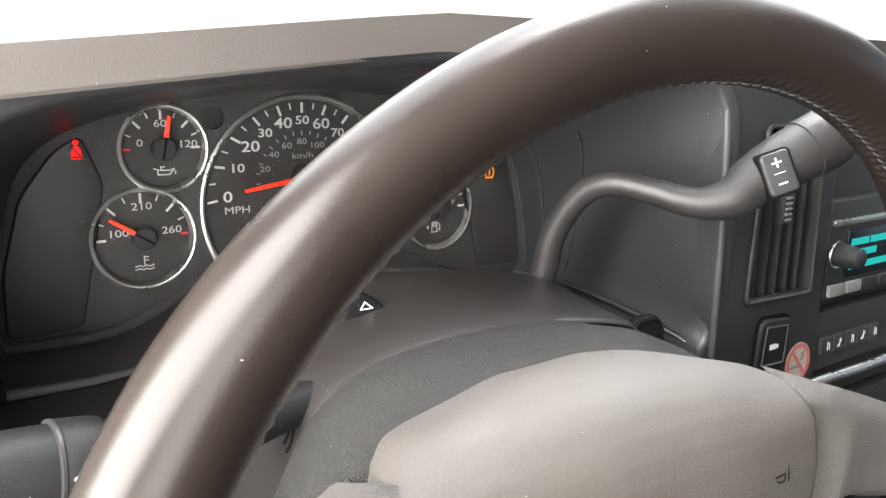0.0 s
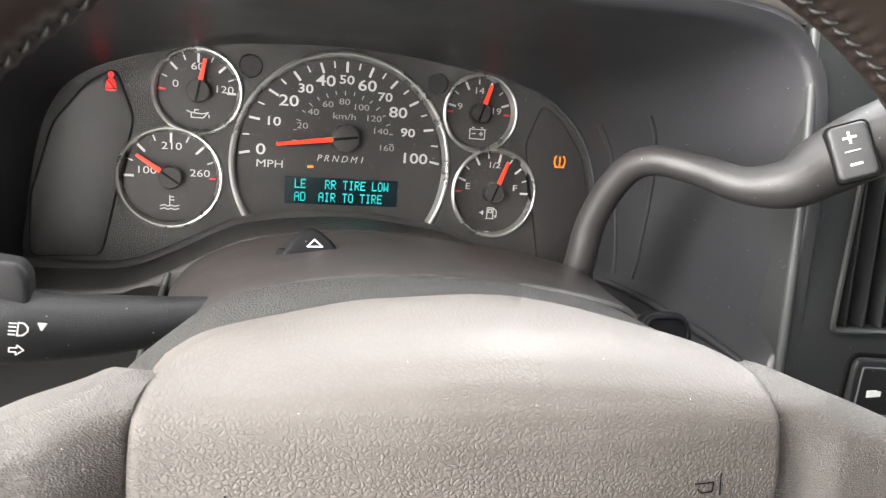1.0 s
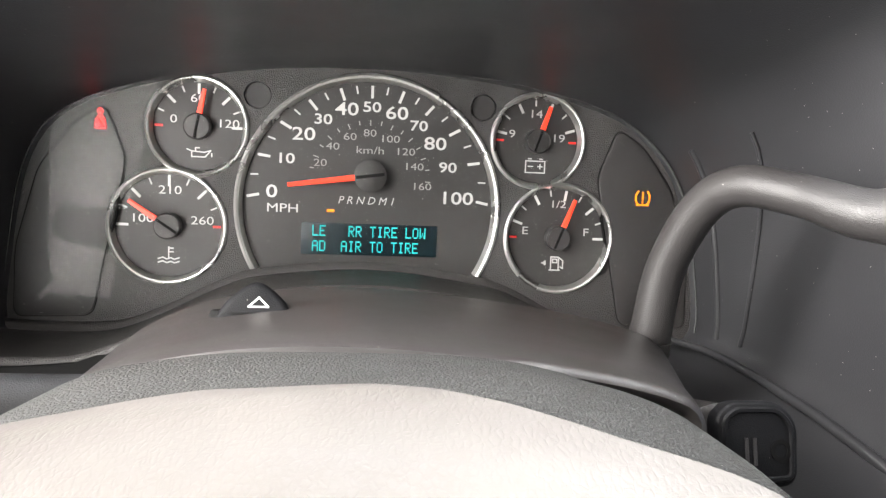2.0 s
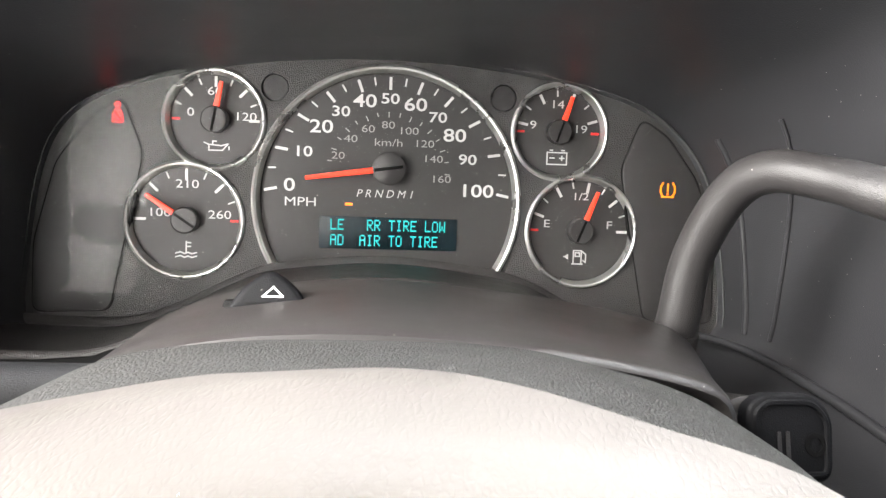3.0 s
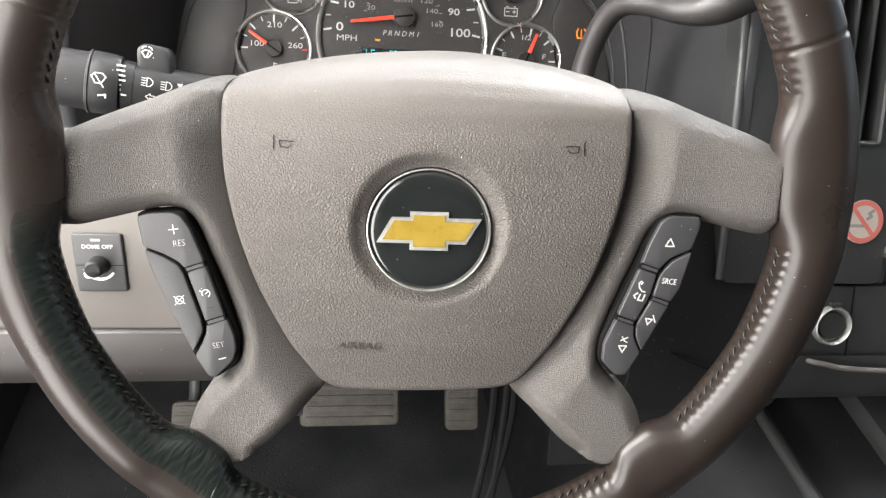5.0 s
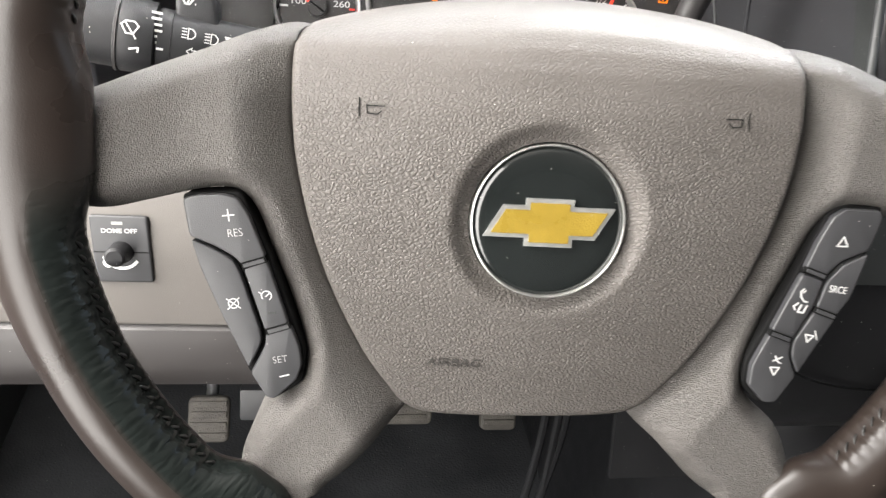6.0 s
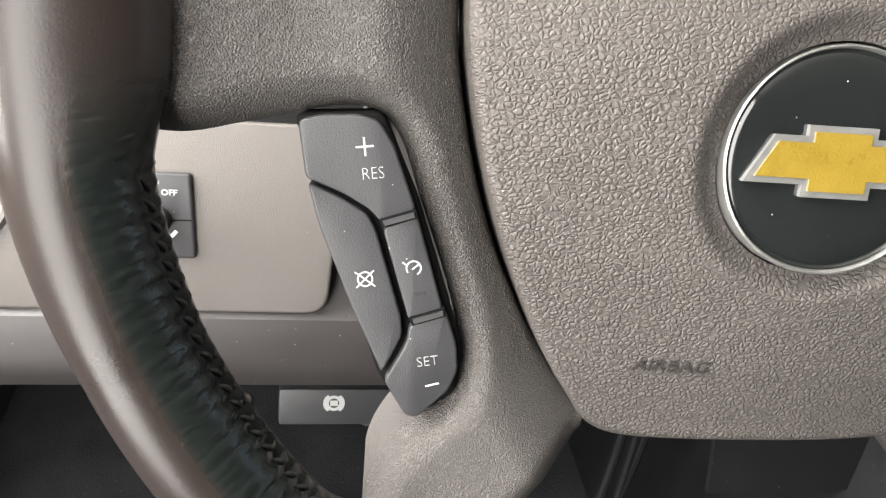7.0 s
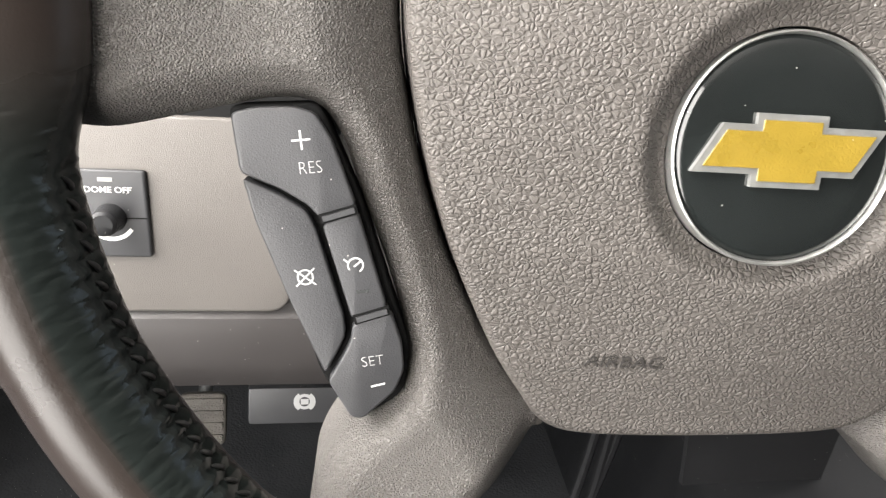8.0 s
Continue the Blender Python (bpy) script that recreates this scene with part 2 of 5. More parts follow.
STICKER_RED = material("faded_red_sticker_print", (0.60, 0.17, 0.14), 0.45)
PEDALMAT = grained("worn_pedal_rubber", (0.10, 0.09, 0.078), 0.6, 0.003, 0.0003, (1, 1, 1), True, 0.35, 0.02, 2.0)
CARPET = grained("black_floor_carpet", (0.032, 0.033, 0.035), 0.9, 0.003, 0.0005, (1, 1, 1), False, 0.35, 0.09, 1.5, spec=0.2)
STEEL = grained("dull_steel", (0.10, 0.10, 0.10), 0.4, 0.002, 0.00005, (1, 1, 1), True, 0.2, 0.03, 0.5)
TRIMWALL = grained("grey_cabin_trim", (0.065, 0.063, 0.061), 0.6, 0.002, 0.0001, (1, 1, 1), True, 0.08, 0.2, 0.3)
HEADLINER = grained("pale_headliner_cloth", (0.34, 0.33, 0.32), 0.9, 0.002, 0.0002, (1, 1, 1), False, 0.06, 0.2, 0.0)
CONCRETE = grained("pale_concrete", (0.27, 0.265, 0.255), 0.9, 0.01, 0.001, (1, 1, 1), False, 0.15, 0.8, 0.0)
GLASS = material("window_glass", (1, 1, 1), 0.0)
GLASS.node_tree.nodes["Principled BSDF"].inputs["Transmission Weight"].default_value = 1.0
GLASS.node_tree.nodes["Principled BSDF"].inputs["IOR"].default_value = 1.05


LENS = material("clear_cluster_lens", (1, 1, 1), 0.05)
LENS.node_tree.nodes["Principled BSDF"].inputs["Transmission Weight"].default_value = 1.0
LENS.node_tree.nodes["Principled BSDF"].inputs["IOR"].default_value = 1.11


# ---- building ----
WORLD = {}


def thing(name, at, frame_=DASH, **tags):
    """A top-level Empty at a place of the given frame."""
    ob = new(name)
    ob.empty_display_size = 0.02
    ob.matrix_world = frame_ @ Matrix.Translation(at)
    WORLD[ob] = frame_ @ Matrix.Translation(at)
    return tagged(ob, **tags)


def part(name, bm, mat, parent, label="", frame_=DASH, smooth=True, sharp=40):
    """One mesh object, laid out in the frame, under a thing or a part."""
    mesh = bpy.data.meshes.new(name)
    bmesh.ops.recalc_face_normals(bm, faces=bm.faces)
    for f in bm.faces:
        f.smooth = smooth
    limit = radians(sharp)
    for e in bm.edges:
        if len(e.link_faces) == 2 and e.calc_face_angle(0) > limit:
            e.smooth = False
    bm.to_mesh(mesh)
    bm.free()
    mesh.materials.append(mat)
    return place(name, mesh, parent, label, frame_)


def place(name, mesh, parent, label="", frame_=DASH):
    ob = new(name, mesh)
    if parent is None:
        ob.matrix_world = frame_
    else:
        ob.parent = parent
        ob.matrix_parent_inverse = WORLD[parent].inverted() @ frame_
    WORLD[ob] = frame_.copy()
    return tagged(ob, label=label)


def loft(rings, closed=True, cap_a=False, cap_b=False, bm=None):
    """Skin rings of equally many points."""
    bm = bm or bmesh.new()
    vs = [[bm.verts.new(p) for p in r] for r in rings]
    n = len(rings[0])
    for a, b in zip(vs, vs[1:]):
        for i in range(n if closed else n - 1):
            j = (i + 1) % n
            bm.faces.new((a[i], a[j], b[j], b[i]))
    for ring, on in ((vs[0], cap_a), (vs[-1], cap_b)):
        if on:
            f = bm.faces.new(ring)
            bmesh.ops.triangulate(bm, faces=[f])
    return bm


def curve(pts, n, closed=True):
    """n points along a smooth line through the given ones, evenly spaced."""
    pts = [Vector(p) for p in pts]
    k, dense = len(pts), []
    for i in range(k if closed else k - 1):
        p0, p1, p2, p3 = (pts[(i + d) % k] if closed else pts[min(max(i + d, 0), k - 1)] for d in (-1, 0, 1, 2))
        for s in range(12):
            t = s / 12
            dense.append(0.5 * (2 * p1 + (p2 - p0) * t + (2 * p0 - 5 * p1 + 4 * p2 - p3) * t * t + (3 * p1 - p0 - 3 * p2 + p3) * t ** 3))
    dense.append(pts[0] if closed else pts[-1])
    run = [0.0]
    for a, b in zip(dense, dense[1:]):
        run.append(run[-1] + (b - a).length)
    out, j = [], 0
    for i in range(n):
        want = run[-1] * i / (n if closed else n - 1)
        while j < len(run) - 2 and run[j + 1] < want:
            j += 1
        step = run[j + 1] - run[j]
        out.append(dense[j].lerp(dense[j + 1], (want - run[j]) / step if step else 0))
    return out


def rounded(pts, r, k=5):
    """A polygon with its corners rounded."""
    pts = [Vector(p) for p in pts]
    out = []
    for i, p in enumerate(pts):
        a, b = pts[i - 1] - p, pts[(i + 1) % len(pts)] - p
        d = min(r, a.length * 0.45, b.length * 0.45)
        a, b = p + a.normalized() * d, p + b.normalized() * d
        for s in range(k + 1):
            t = s / k
            out.append(a * (1 - t) ** 2 + p * 2 * t * (1 - t) + b * t * t)
    return out


def area2(pts):
    return sum(pts[i - 1][0] * p[1] - p[0] * pts[i - 1][1] for i, p in enumerate(pts)) / 2


def inset(pts, d):
    """A closed outline moved inward by d."""
    side = 1 if area2(pts) > 0 else -1
    out, n = [], len(pts)
    for i, p in enumerate(pts):
        a, b = Vector(pts[i - 1]), Vector(pts[(i + 1) % n])
        t = (b - a).normalized()
        out.append(Vector((p[0] - t.y * d * side, p[1] + t.x * d * side)))
    return out


def at_depth(pts, y):
    return [Vector((p[0], y, p[1])) for p in pts]


def slab(outline, front, back, round_=0.001, steps=3, bm=None):
    """A plate in the x-z plane with a rounded front edge."""
    rings = [at_depth(outline, back), at_depth(outline, front + round_)]
    for s in range(1, steps + 1):
        a = math.pi / 2 * s / steps
        rings.append(at_depth(inset(outline, round_ * (1 - math.cos(a))), front + round_ * (1 - math.sin(a))))
    return loft(rings, True, True, True, bm)


def box(a, b, r=0.0, bm=None):
    """A box between two corners with bevelled edges."""
    new_ = bmesh.new()
    bmesh.ops.create_cube(new_, size=1)
    for v in new_.verts:
        v.co = Vector([a[i] + (v.co[i] + 0.5) * (b[i] - a[i]) for i in range(3)])
    if r:
        bmesh.ops.bevel(new_, geom=list(new_.edges), offset=r, segments=2, affect="EDGES", profile=0.6)
    return join(bm, new_)


def join(bm, other):
    if bm is None:
        return other
    mesh = bpy.data.meshes.new("scratch")
    other.to_mesh(mesh)
    other.free()
    bm.from_mesh(mesh)
    bpy.data.meshes.remove(mesh)
    return bm


def circle(c, r, n=48, start=0.0, stop=360.0, z_scale=1.0):
    full = abs(stop - start) >= 360
    return [Vector((c[0] + r * math.cos(radians(start + (stop - start) * i / (n if full else n - 1))),
                    c[1] + r * z_scale * math.sin(radians(start + (stop - start) * i / (n if full else n - 1))))) for i in range(n)]


def tube(path, radius, n=16, caps=True, flat=1.0, up=(0, 0, 1), bm=None, closed=False):
    """A round bar along a path; radius is one number or one for each point."""
    path = [Vector(p) for p in path]
    rings, side = [], None
    for i, p in enumerate(path):
        a = path[i - 1] if i or closed else p
        b = path[(i + 1) % len(path)] if i < len(path) - 1 or closed else p
        t = (b - a).normalized()
        side = (side or t.cross(Vector(up)))
        side = (side - t * side.dot(t)).normalized()
        top = t.cross(side)
        r = radius[i] if isinstance(radius, (list, tuple)) else radius
        rings.append([p + side * (r * math.cos(2 * math.pi * k / n)) + top * (r * flat * math.sin(2 * math.pi * k / n)) for k in range(n)])
    if closed:
        rings.append(rings[0])
        bm = loft(rings, bm=bm)
        bmesh.ops.remove_doubles(bm, verts=bm.verts, dist=1e-6)
        return bm
    return loft(rings, True, caps, caps, bm)


def turned(c, profile, n=48, axis="y"):
    """A solid of revolution round the y axis through c = (x, z): profile of (radius, y)."""
    rings = [[Vector((c[0] + r * math.cos(2 * math.pi * k / n), y, c[1] + r * math.sin(2 * math.pi * k / n))) for k in range(n)] for r, y in profile]
    return loft(rings, True, True, True)


def strokes(lines, width, y, at=(0, 0), scale=1.0, turn=0.0, thick=0.0002):
    """Printed line-work in the x-z plane: thin flat bars along polylines."""
    bm, c, s, k = bmesh.new(), math.cos(radians(turn)), math.sin(radians(turn)), 0
    for line in lines:
        pts = [Vector((at[0] + scale * (c * u - s * v), at[1] + scale * (s * u + c * v))) for u, v in line]
        for a, b in zip(pts, pts[1:]):
            d = (b - a)
            if d.length < 1e-7:
                continue
            d.normalize()
            w, e = Vector((-d.y, d.x)) * width / 2, d * width * 0.35
            yy = y - k * 0.00001
            k += 1
            loft([at_depth([a - e - w, b + e - w, b + e + w, a - e + w], yy + d_) for d_ in (thick, 0)], True, False, True, bm)
    return bm


def ring_line(c, r, n=20, start=0, stop=360):
    return [(c[0] + r * math.cos(radians(start + (stop - start) * i / n)), c[1] + r * math.sin(radians(start + (stop - start) * i / n))) for i in range(n + 1)]


def lettering(body, size, at, y, wide=1.0, turn=0.0, slant=0.0, weight=0.0):
    """Raised flat letters of the built-in font in the x-z plane, centred at a point, facing -y."""
    data = bpy.data.curves.new("letters", "FONT")
    data.body, data.size, data.align_x, data.align_y = body, size, "CENTER", "CENTER"
    data.shear, data.offset, data.extrude, data.resolution_u = slant, weight, 0.00012, 3
    ob = bpy.data.objects.new("letters", data)
    scene.collection.objects.link(ob)
    bpy.context.view_layer.update()
    mesh = bpy.data.meshes.new_from_object(ob)
    bm = bmesh.new()
    bm.from_mesh(mesh)
    scene.collection.objects.unlink(ob)
    bpy.data.objects.remove(ob)
    bpy.data.meshes.remove(mesh)
    c, s = math.cos(radians(turn)), math.sin(radians(turn))
    for v in bm.verts:
        u, w = v.co.x * wide, v.co.y
        v.co = Vector((at[0] + c * u - s * w, y - v.co.z, at[1] + s * u + c * w))
    return bm


def holed(outline, holes, y, depth):
    """A flat plate with holes through it, whose rims run back by depth."""
    bm = bmesh.new()
    edges, loops = [], []
    for loop in [outline] + holes:
        vs = [bm.verts.new(p) for p in at_depth(loop, y)]
        edges += [bm.edges.new((vs[i - 1], vs[i])) for i in range(len(vs))]
        loops.append(vs)
    bmesh.ops.triangle_fill(bm, use_beauty=True, edges=edges, normal=(0, -1, 0))
    for vs in loops:
        back = [bm.verts.new(v.co + Vector((0, depth, 0))) for v in vs]
        for i in range(len(vs)):
            bm.faces.new((vs[i - 1], vs[i], back[i], back[i - 1]))
    return bm


# ---- cabin shell (plain walls that close the place) ----
FLAT = Matrix.Identity(4)


def shell(name, boxes, mat, label, category):
    bm = None
    for a, b in boxes:
        bm = box(a, b, 0.0, bm)
    ob = part(name, bm, mat, None, "", FLAT, smooth=False)
    return tagged(ob, label=label, category=category, kind="structure")


shell("ground", [((-60, -60, -0.75), (60, 60, -0.70))], CONCRETE, "pale concrete ground outside the van", "ground")
shell("floor", [((-0.52, -1.75, -0.05), (1.42, 0.80, 0.0))], CARPET, "black carpeted van floor", "floor")
shell("ceiling", [((-0.52, -1.75, 1.42), (1.42, 0.22, 1.46))], HEADLINER, "pale cloth headliner of the van", "ceiling")
shell("wall_left", [((-0.56, 0.26, -0.05), (-0.50, 1.02, 0.82)), ((-0.56, -1.75, -0.05), (-0.50, -0.64, 0.82)), ((-0.56, -0.64, -0.05), (-0.50, 0.26, 0.04)), ((-0.56, -1.75, 1.38), (-0.50, 0.22, 1.46)),
                    ((-0.56, -1.75, 0.82), (-0.50, -0.64, 1.38)), ((-0.56, 0.26, 0.82), (-0.50, 0.34, 1.38))],
      TRIMWALL, "grey cabin side with the driver's door opening", "wall")
shell("wall_right", [((1.42, -1.75, -0.05), (1.48, 1.02, 0.86)), ((1.42, -1.75, 1.36), (1.48, 0.22, 1.46)),
                     ((1.42, -1.75, 0.86), (1.48, -0.58, 1.36)), ((1.42, 0.40, 0.86), (1.48, 0.48, 1.28))],
      TRIMWALL, "grey passenger door trim with a window bay", "wall")
shell("wall_back", [((-0.56, -1.81, -0.05), (1.48, -1.75, 1.46))], TRIMWALL, "plain grey rear cabin wall", "wall")
shell("wall_front", [((-0.52, 0.80, -0.05), (1.42, 0.86, 0.84))], CARPET, "dark carpeted firewall of the footwell", "wall")
pane = part("windshield_pane", loft([[Vector((x, y, z)) for x, y, z in ((-0.5, 0.98, 0.87), (1.42, 0.98, 0.87), (1.42, 0.24, 1.43), (-0.5, 0.24, 1.43))],
                                    [Vector((x, y + 0.004, z + 0.004)) for x, y, z in ((-0.5, 0.98, 0.87), (1.42, 0.98, 0.87), (1.42, 0.24, 1.43), (-0.5, 0.24, 1.43))]],
                                   True, True, True), GLASS, None, "", FLAT, smooth=False)
pane.name = "window_1"
pane.visible_shadow = False
tagged(pane, label="clear windshield glass above the dashboard", category="window", kind="structure")

# ---- dashboard ----
dashboard = thing("dashboard", (0.25, 0.30, -0.10), label="grey and charcoal plastic van dashboard with a hooded cluster", category="dashboard")

CLUSTER_EDGE = [(0.0145, 0.078), (-0.041, 0.072), (-0.064, 0.066), (-0.092, 0.052), (-0.117, 0.043), (-0.150, 0.042), (-0.1725, 0.043),
                (-0.1712, 0.080), (-0.1625, 0.128), (-0.1450, 0.1545), (-0.109, 0.1705), (-0.052, 0.182), (0.0145, 0.1862), (0.081, 0.182),
                (0.138, 0.1705), (0.1675, 0.155), (0.189, 0.127), (0.2002, 0.080), (0.2015, 0.043), (0.179, 0.042), (0.146, 0.043),
                (0.121, 0.052), (0.093, 0.066), (0.070, 0.072)]
HOOD_EDGE = [(0.0145, 0.010), (-0.06, 0.008), (-0.13, 0.008), (-0.185, 0.012), (-0.203, 0.035), (-0.205, 0.08), (-0.203, 0.13), (-0.193, 0.164),
             (-0.158, 0.1835), (-0.09, 0.1935), (0.0, 0.2015), (0.10, 0.2035), (0.175, 0.203), (0.214, 0.190), (0.226, 0.14), (0.227, 0.08),
             (0.227, 0.035), (0.210, 0.012), (0.15, 0.008), (0.08, 0.009)]


def hood_depth(p):
    top = min(1.0, max(0.0, (p[1] - 0.180) / 0.014))
    return 0.160 - 0.045 * p[0] + 0.004 * top + 0.10 * max(0.0, 0.10 - p[1]) ** 1.3


def dash_hood():
    inner = curve(CLUSTER_EDGE, 120)
    outer = curve(HOOD_EDGE, 120)
    rings = [at_depth(inner, 0.3225)]
    for f, push in ((0.10, 0.10), (0.3, 0.32), (0.55, 0.58), (0.78, 0.80), (0.92, 0.93), (1.0, 1.0)):
        rings.append([Vector((a[0] + (b[0] - a[0]) * push, 0.3225 + (hood_depth(b) - 0.3225) * f, a[1] + (b[1] - a[1]) * push))
                      for a, b in zip(inner, outer)])
    for out, y in ((0.0012, -0.003), (0.004, -0.0052), (0.009, -0.006), (0.013, -0.003), (0.014, 0.006)):
        ring = inset(outer, -out)
        rings.append([Vector((p[0], hood_depth(q) + y, p[1])) for p, q in zip(ring, outer)])
    # the cowl is open below, beside the column
    first = next(i for i, p in enumerate(inner) if p[0] < -0.168)
    last = max(i for i, p in enumerate(inner) if p[0] > 0.105)
    return loft([r[first:last + 1] for r in rings], closed=False)


part("hood", dash_hood(), HOODMAT, dashboard, "dark grained cowl round the gauges")


def cowl_point(p, q, f, push):
    return Vector((p[0] + (q[0] - p[0]) * push, 0.3225 + (hood_depth(q) - 0.3225) * f, p[1] + (q[1] - p[1]) * push))


def cowl_line(f, push, keep):
    return [cowl_point(p, q, f, push) for p, q in zip(curve(CLUSTER_EDGE, 120), curve(HOOD_EDGE, 120)) if keep(p)]


part("cowl_seam", tube([cowl_point(p, q, 0.28 + 0.13 * min(1.0, (p[1] - 0.045) / 0.09), 0.27 + 0.14 * min(1.0, (p[1] - 0.045) / 0.09)) for p, q in zip(curve(CLUSTER_EDGE, 120), curve(HOOD_EDGE, 120)) if p[0] > 0.165 and 0.046 < p[1] < 0.150], 0.0011, 8), HOODMAT, dashboard)
part("cowl_crease", tube(cowl_line(0.16, 0.165, lambda p: p[0] > 0.175 and 0.046 < p[1] < 0.150), 0.0020, 10), HOODMAT, dashboard)
part("cowl_rib", tube(curve([(0.180, 0.300, 0.046), (0.1950, 0.270, 0.0440), (0.2080, 0.215, 0.0350), (0.2180, 0.175, 0.024), (0.222, 0.160, 0.018)], 24, False), [0.0018 + 0.0010 * i / 23 for i in range(24)], 12), HOODMAT, dashboard)
part("lens_edge", tube([Vector((p[0] + 0.0005, 0.3150, p[1])) for p in curve(CLUSTER_EDGE, 120) if p[0] > 0.150 and 0.046 < p[1] < 0.170], 0.0007, 6), EDGE, dashboard, "thin pale edge of the clear cluster lens")

# ledge under the dials, with a groove along them and a rounded lip
LEDGE = [(-0.1790, 0.0430), (-0.1725, 0.0430), (-0.150, 0.042), (-0.117, 0.043), (-0.092, 0.052), (-0.064, 0.066), (-0.041, 0.0735), (0.0145, 0.078), (0.070, 0.072), (0.093, 0.066), (0.121, 0.052), (0.140, 0.045)]
ledge_line = curve([(x, z, 0) for x, z in LEDGE], 90, False)
part("cluster_ledge", loft([[Vector((p.x, y, p.y + dz)) for p in ledge_line] for y, dz in ((0.320, 0.004), (0.3168, 0.001), (0.3166, -0.0034), (0.3100, -0.0036), (0.3085, 0.0004), (0.3070, 0.0012), (0.296, 0.0010), (0.262, 0.0004),
                                                                                     (0.2545, 0.0002), (0.2515, 0.0014), (0.2490, 0.0012), (0.2475, -0.0008), (0.2475, -0.004), (0.251, -0.016))], closed=False), BEZEL, dashboard, "moulded ledge under the dials", sharp=50)


def sheet(profile, x0, x1, thick=0.003, nx=12, bow=None):
    """A moulding of constant (y, z) profile along x."""
    line = curve([(p[0], p[1], 0) for p in profile], 40, closed=False)
    rows = []
    for i in range(nx + 1):
        x = x0 + (x1 - x0) * i / nx
        d = bow(x) if bow else 0.0
        rows.append([Vector((x, p.x, p.y + d)) for p in line])
    bm = loft(rows, closed=False)
    ret = bmesh.ops.extrude_face_region(bm, geom=list(bm.faces))
    for v in ret["geom"]:
        if isinstance(v, bmesh.types.BMVert):
            v.co += Vector((0, thick, -thick * 0.4))
    return bm


part("dash_top", sheet([(0.180, 0.2060), (0.164, 0.2055), (0.153, 0.2078), (0.1475, 0.2130), (0.1468, 0.2200), (0.152, 0.2280), (0.170, 0.238), (0.22, 0.260), (0.45, 0.362), (0.60, 0.430), (0.93, 0.580)], -0.49, 1.05, 0.004, 40,
                       lambda x: 0.001 - 0.108 * min(0.24, max(0.0, 0.005 - x))), DASHTOP, dashboard, "grey-brown vinyl dash top")
part("defroster_seam", tube([(-0.40, 0.345, 0.289), (0.0, 0.36, 0.3215), (0.1, 0.36, 0.3225), (0.6, 0.36, 0.3225), (1.0, 0.35, 0.318)], 0.003, 8), BLACK, dashboard)
# end of the dash beside the cowl, down to the lower panel
part("side_fascia", sheet([(0.172, 0.199), (0.176, 0.15), (0.181, 0.08), (0.186, 0.03), (0.192, 0.012)], -0.49, -0.211, 0.006, 8), PANEL, dashboard)


def panel_depth(z):
    return 0.1895 - 0.254 * z


def plate_on_slope(outline, depth, off, thick, bevel=0.002):
    bm = slab(outline, 0.0, thick, bevel)
    for v in bm.verts:
        v.co.y += depth(v.co.z) + off
    return bm


part("switch_panel", plate_on_slope(rounded([(-0.48, -0.0115), (-0.1145, -0.0115), (-0.1215, -0.1115), (-0.48, -0.1105)], 0.012, 6), panel_depth, 0.0, 0.012, 0.002),
                  PANEL, dashboard, "taupe plastic lower switch panel")
# surround between the ledge and the switch panel, open beside the column, black for an unlit hollow
def surround_depth(z):
    return 0.1935 + 0.055 * min(1.0, max(0.0, (z + 0.016) / 0.062)) ** 1.3


SURROUND = [(-0.215, -0.0155), (-0.215, 0.0400), (-0.138, 0.0405), (-0.114, 0.0420), (-0.100, 0.0475), (-0.0925, 0.0525), (-0.0950, 0.040), (-0.1000, 0.027), (-0.1045, 0.010), (-0.1085, -0.0155)]
surround = holed([Vector(p) for p in SURROUND], [], 0.0, 0.003)
bmesh.ops.subdivide_edges(surround, edges=[e for e in surround.edges if e.calc_length() > 0.01], cuts=4, use_grid_fill=True)
for v in surround.verts:
    v.co.y += surround_depth(v.co.z)
# black colour stands in for the deep shade beside the column
part("column_surround", surround, BLACK, dashboard)
part("surround_edge", tube([Vector((x, surround_depth(z) - 0.0005, z)) for x, z in [(p.x, p.y) for p in curve([(x, z, 0) for x, z in ((-0.0905, 0.0535), (-0.0950, 0.040), (-0.1000, 0.027), (-0.1045, 0.010), (-0.1085, -0.0155), (-0.1120, -0.035))], 24, False)]], 0.0016, 8), CENTRE, dashboard)
# added black sheet in place of the dark void behind
part("column_void_backing", box((-0.23, 0.300, -0.16), (0.125, 0.304, 0.040), 0.0), BLACK, dashboard)
part("knee_panel", sheet([(0.226, -0.02), (0.2235, -0.08), (0.2215, -0.112), (0.2185, -0.1155), (0.2205, -0.132), (0.226, -0.150), (0.238, -0.158), (0.30, -0.156)], -0.49, -0.01, 0.004, 10),
     SHROUD, dashboard, "brown-grey plastic knee bolster below the switch panel")
part("inner_knee_panel", sheet([(0.172, 0.004), (0.160, -0.030), (0.152, -0.070), (0.156, -0.120), (0.180, -0.165), (0.25, -0.195)], 0.172, 0.297, 0.004, 8), STALKMAT, dashboard, "dark curved knee panel beside the centre stack")
part("knee_seam", tube(curve([(0.180, 0.1600, -0.100), (0.215, 0.1515, -0.118), (0.250, 0.1545, -0.128), (0.296, 0.1575, -0.132)], 20, False), 0.0008, 6), BLACK, dashboard)
# added dark sheet, hides a bright gap where only shade belongs
part("under_dash_filler", box((0.16, 0.300, -0.27), (0.42, 0.305, -0.05), 0.0), STALKMAT, dashboard)

# centre panel with its vent
VENT = [(0.2585, 0.046), (0.3345, 0.0435), (0.3320, 0.165), (0.2655, 0.165)]
vent_hole = rounded(VENT, 0.004, 3)


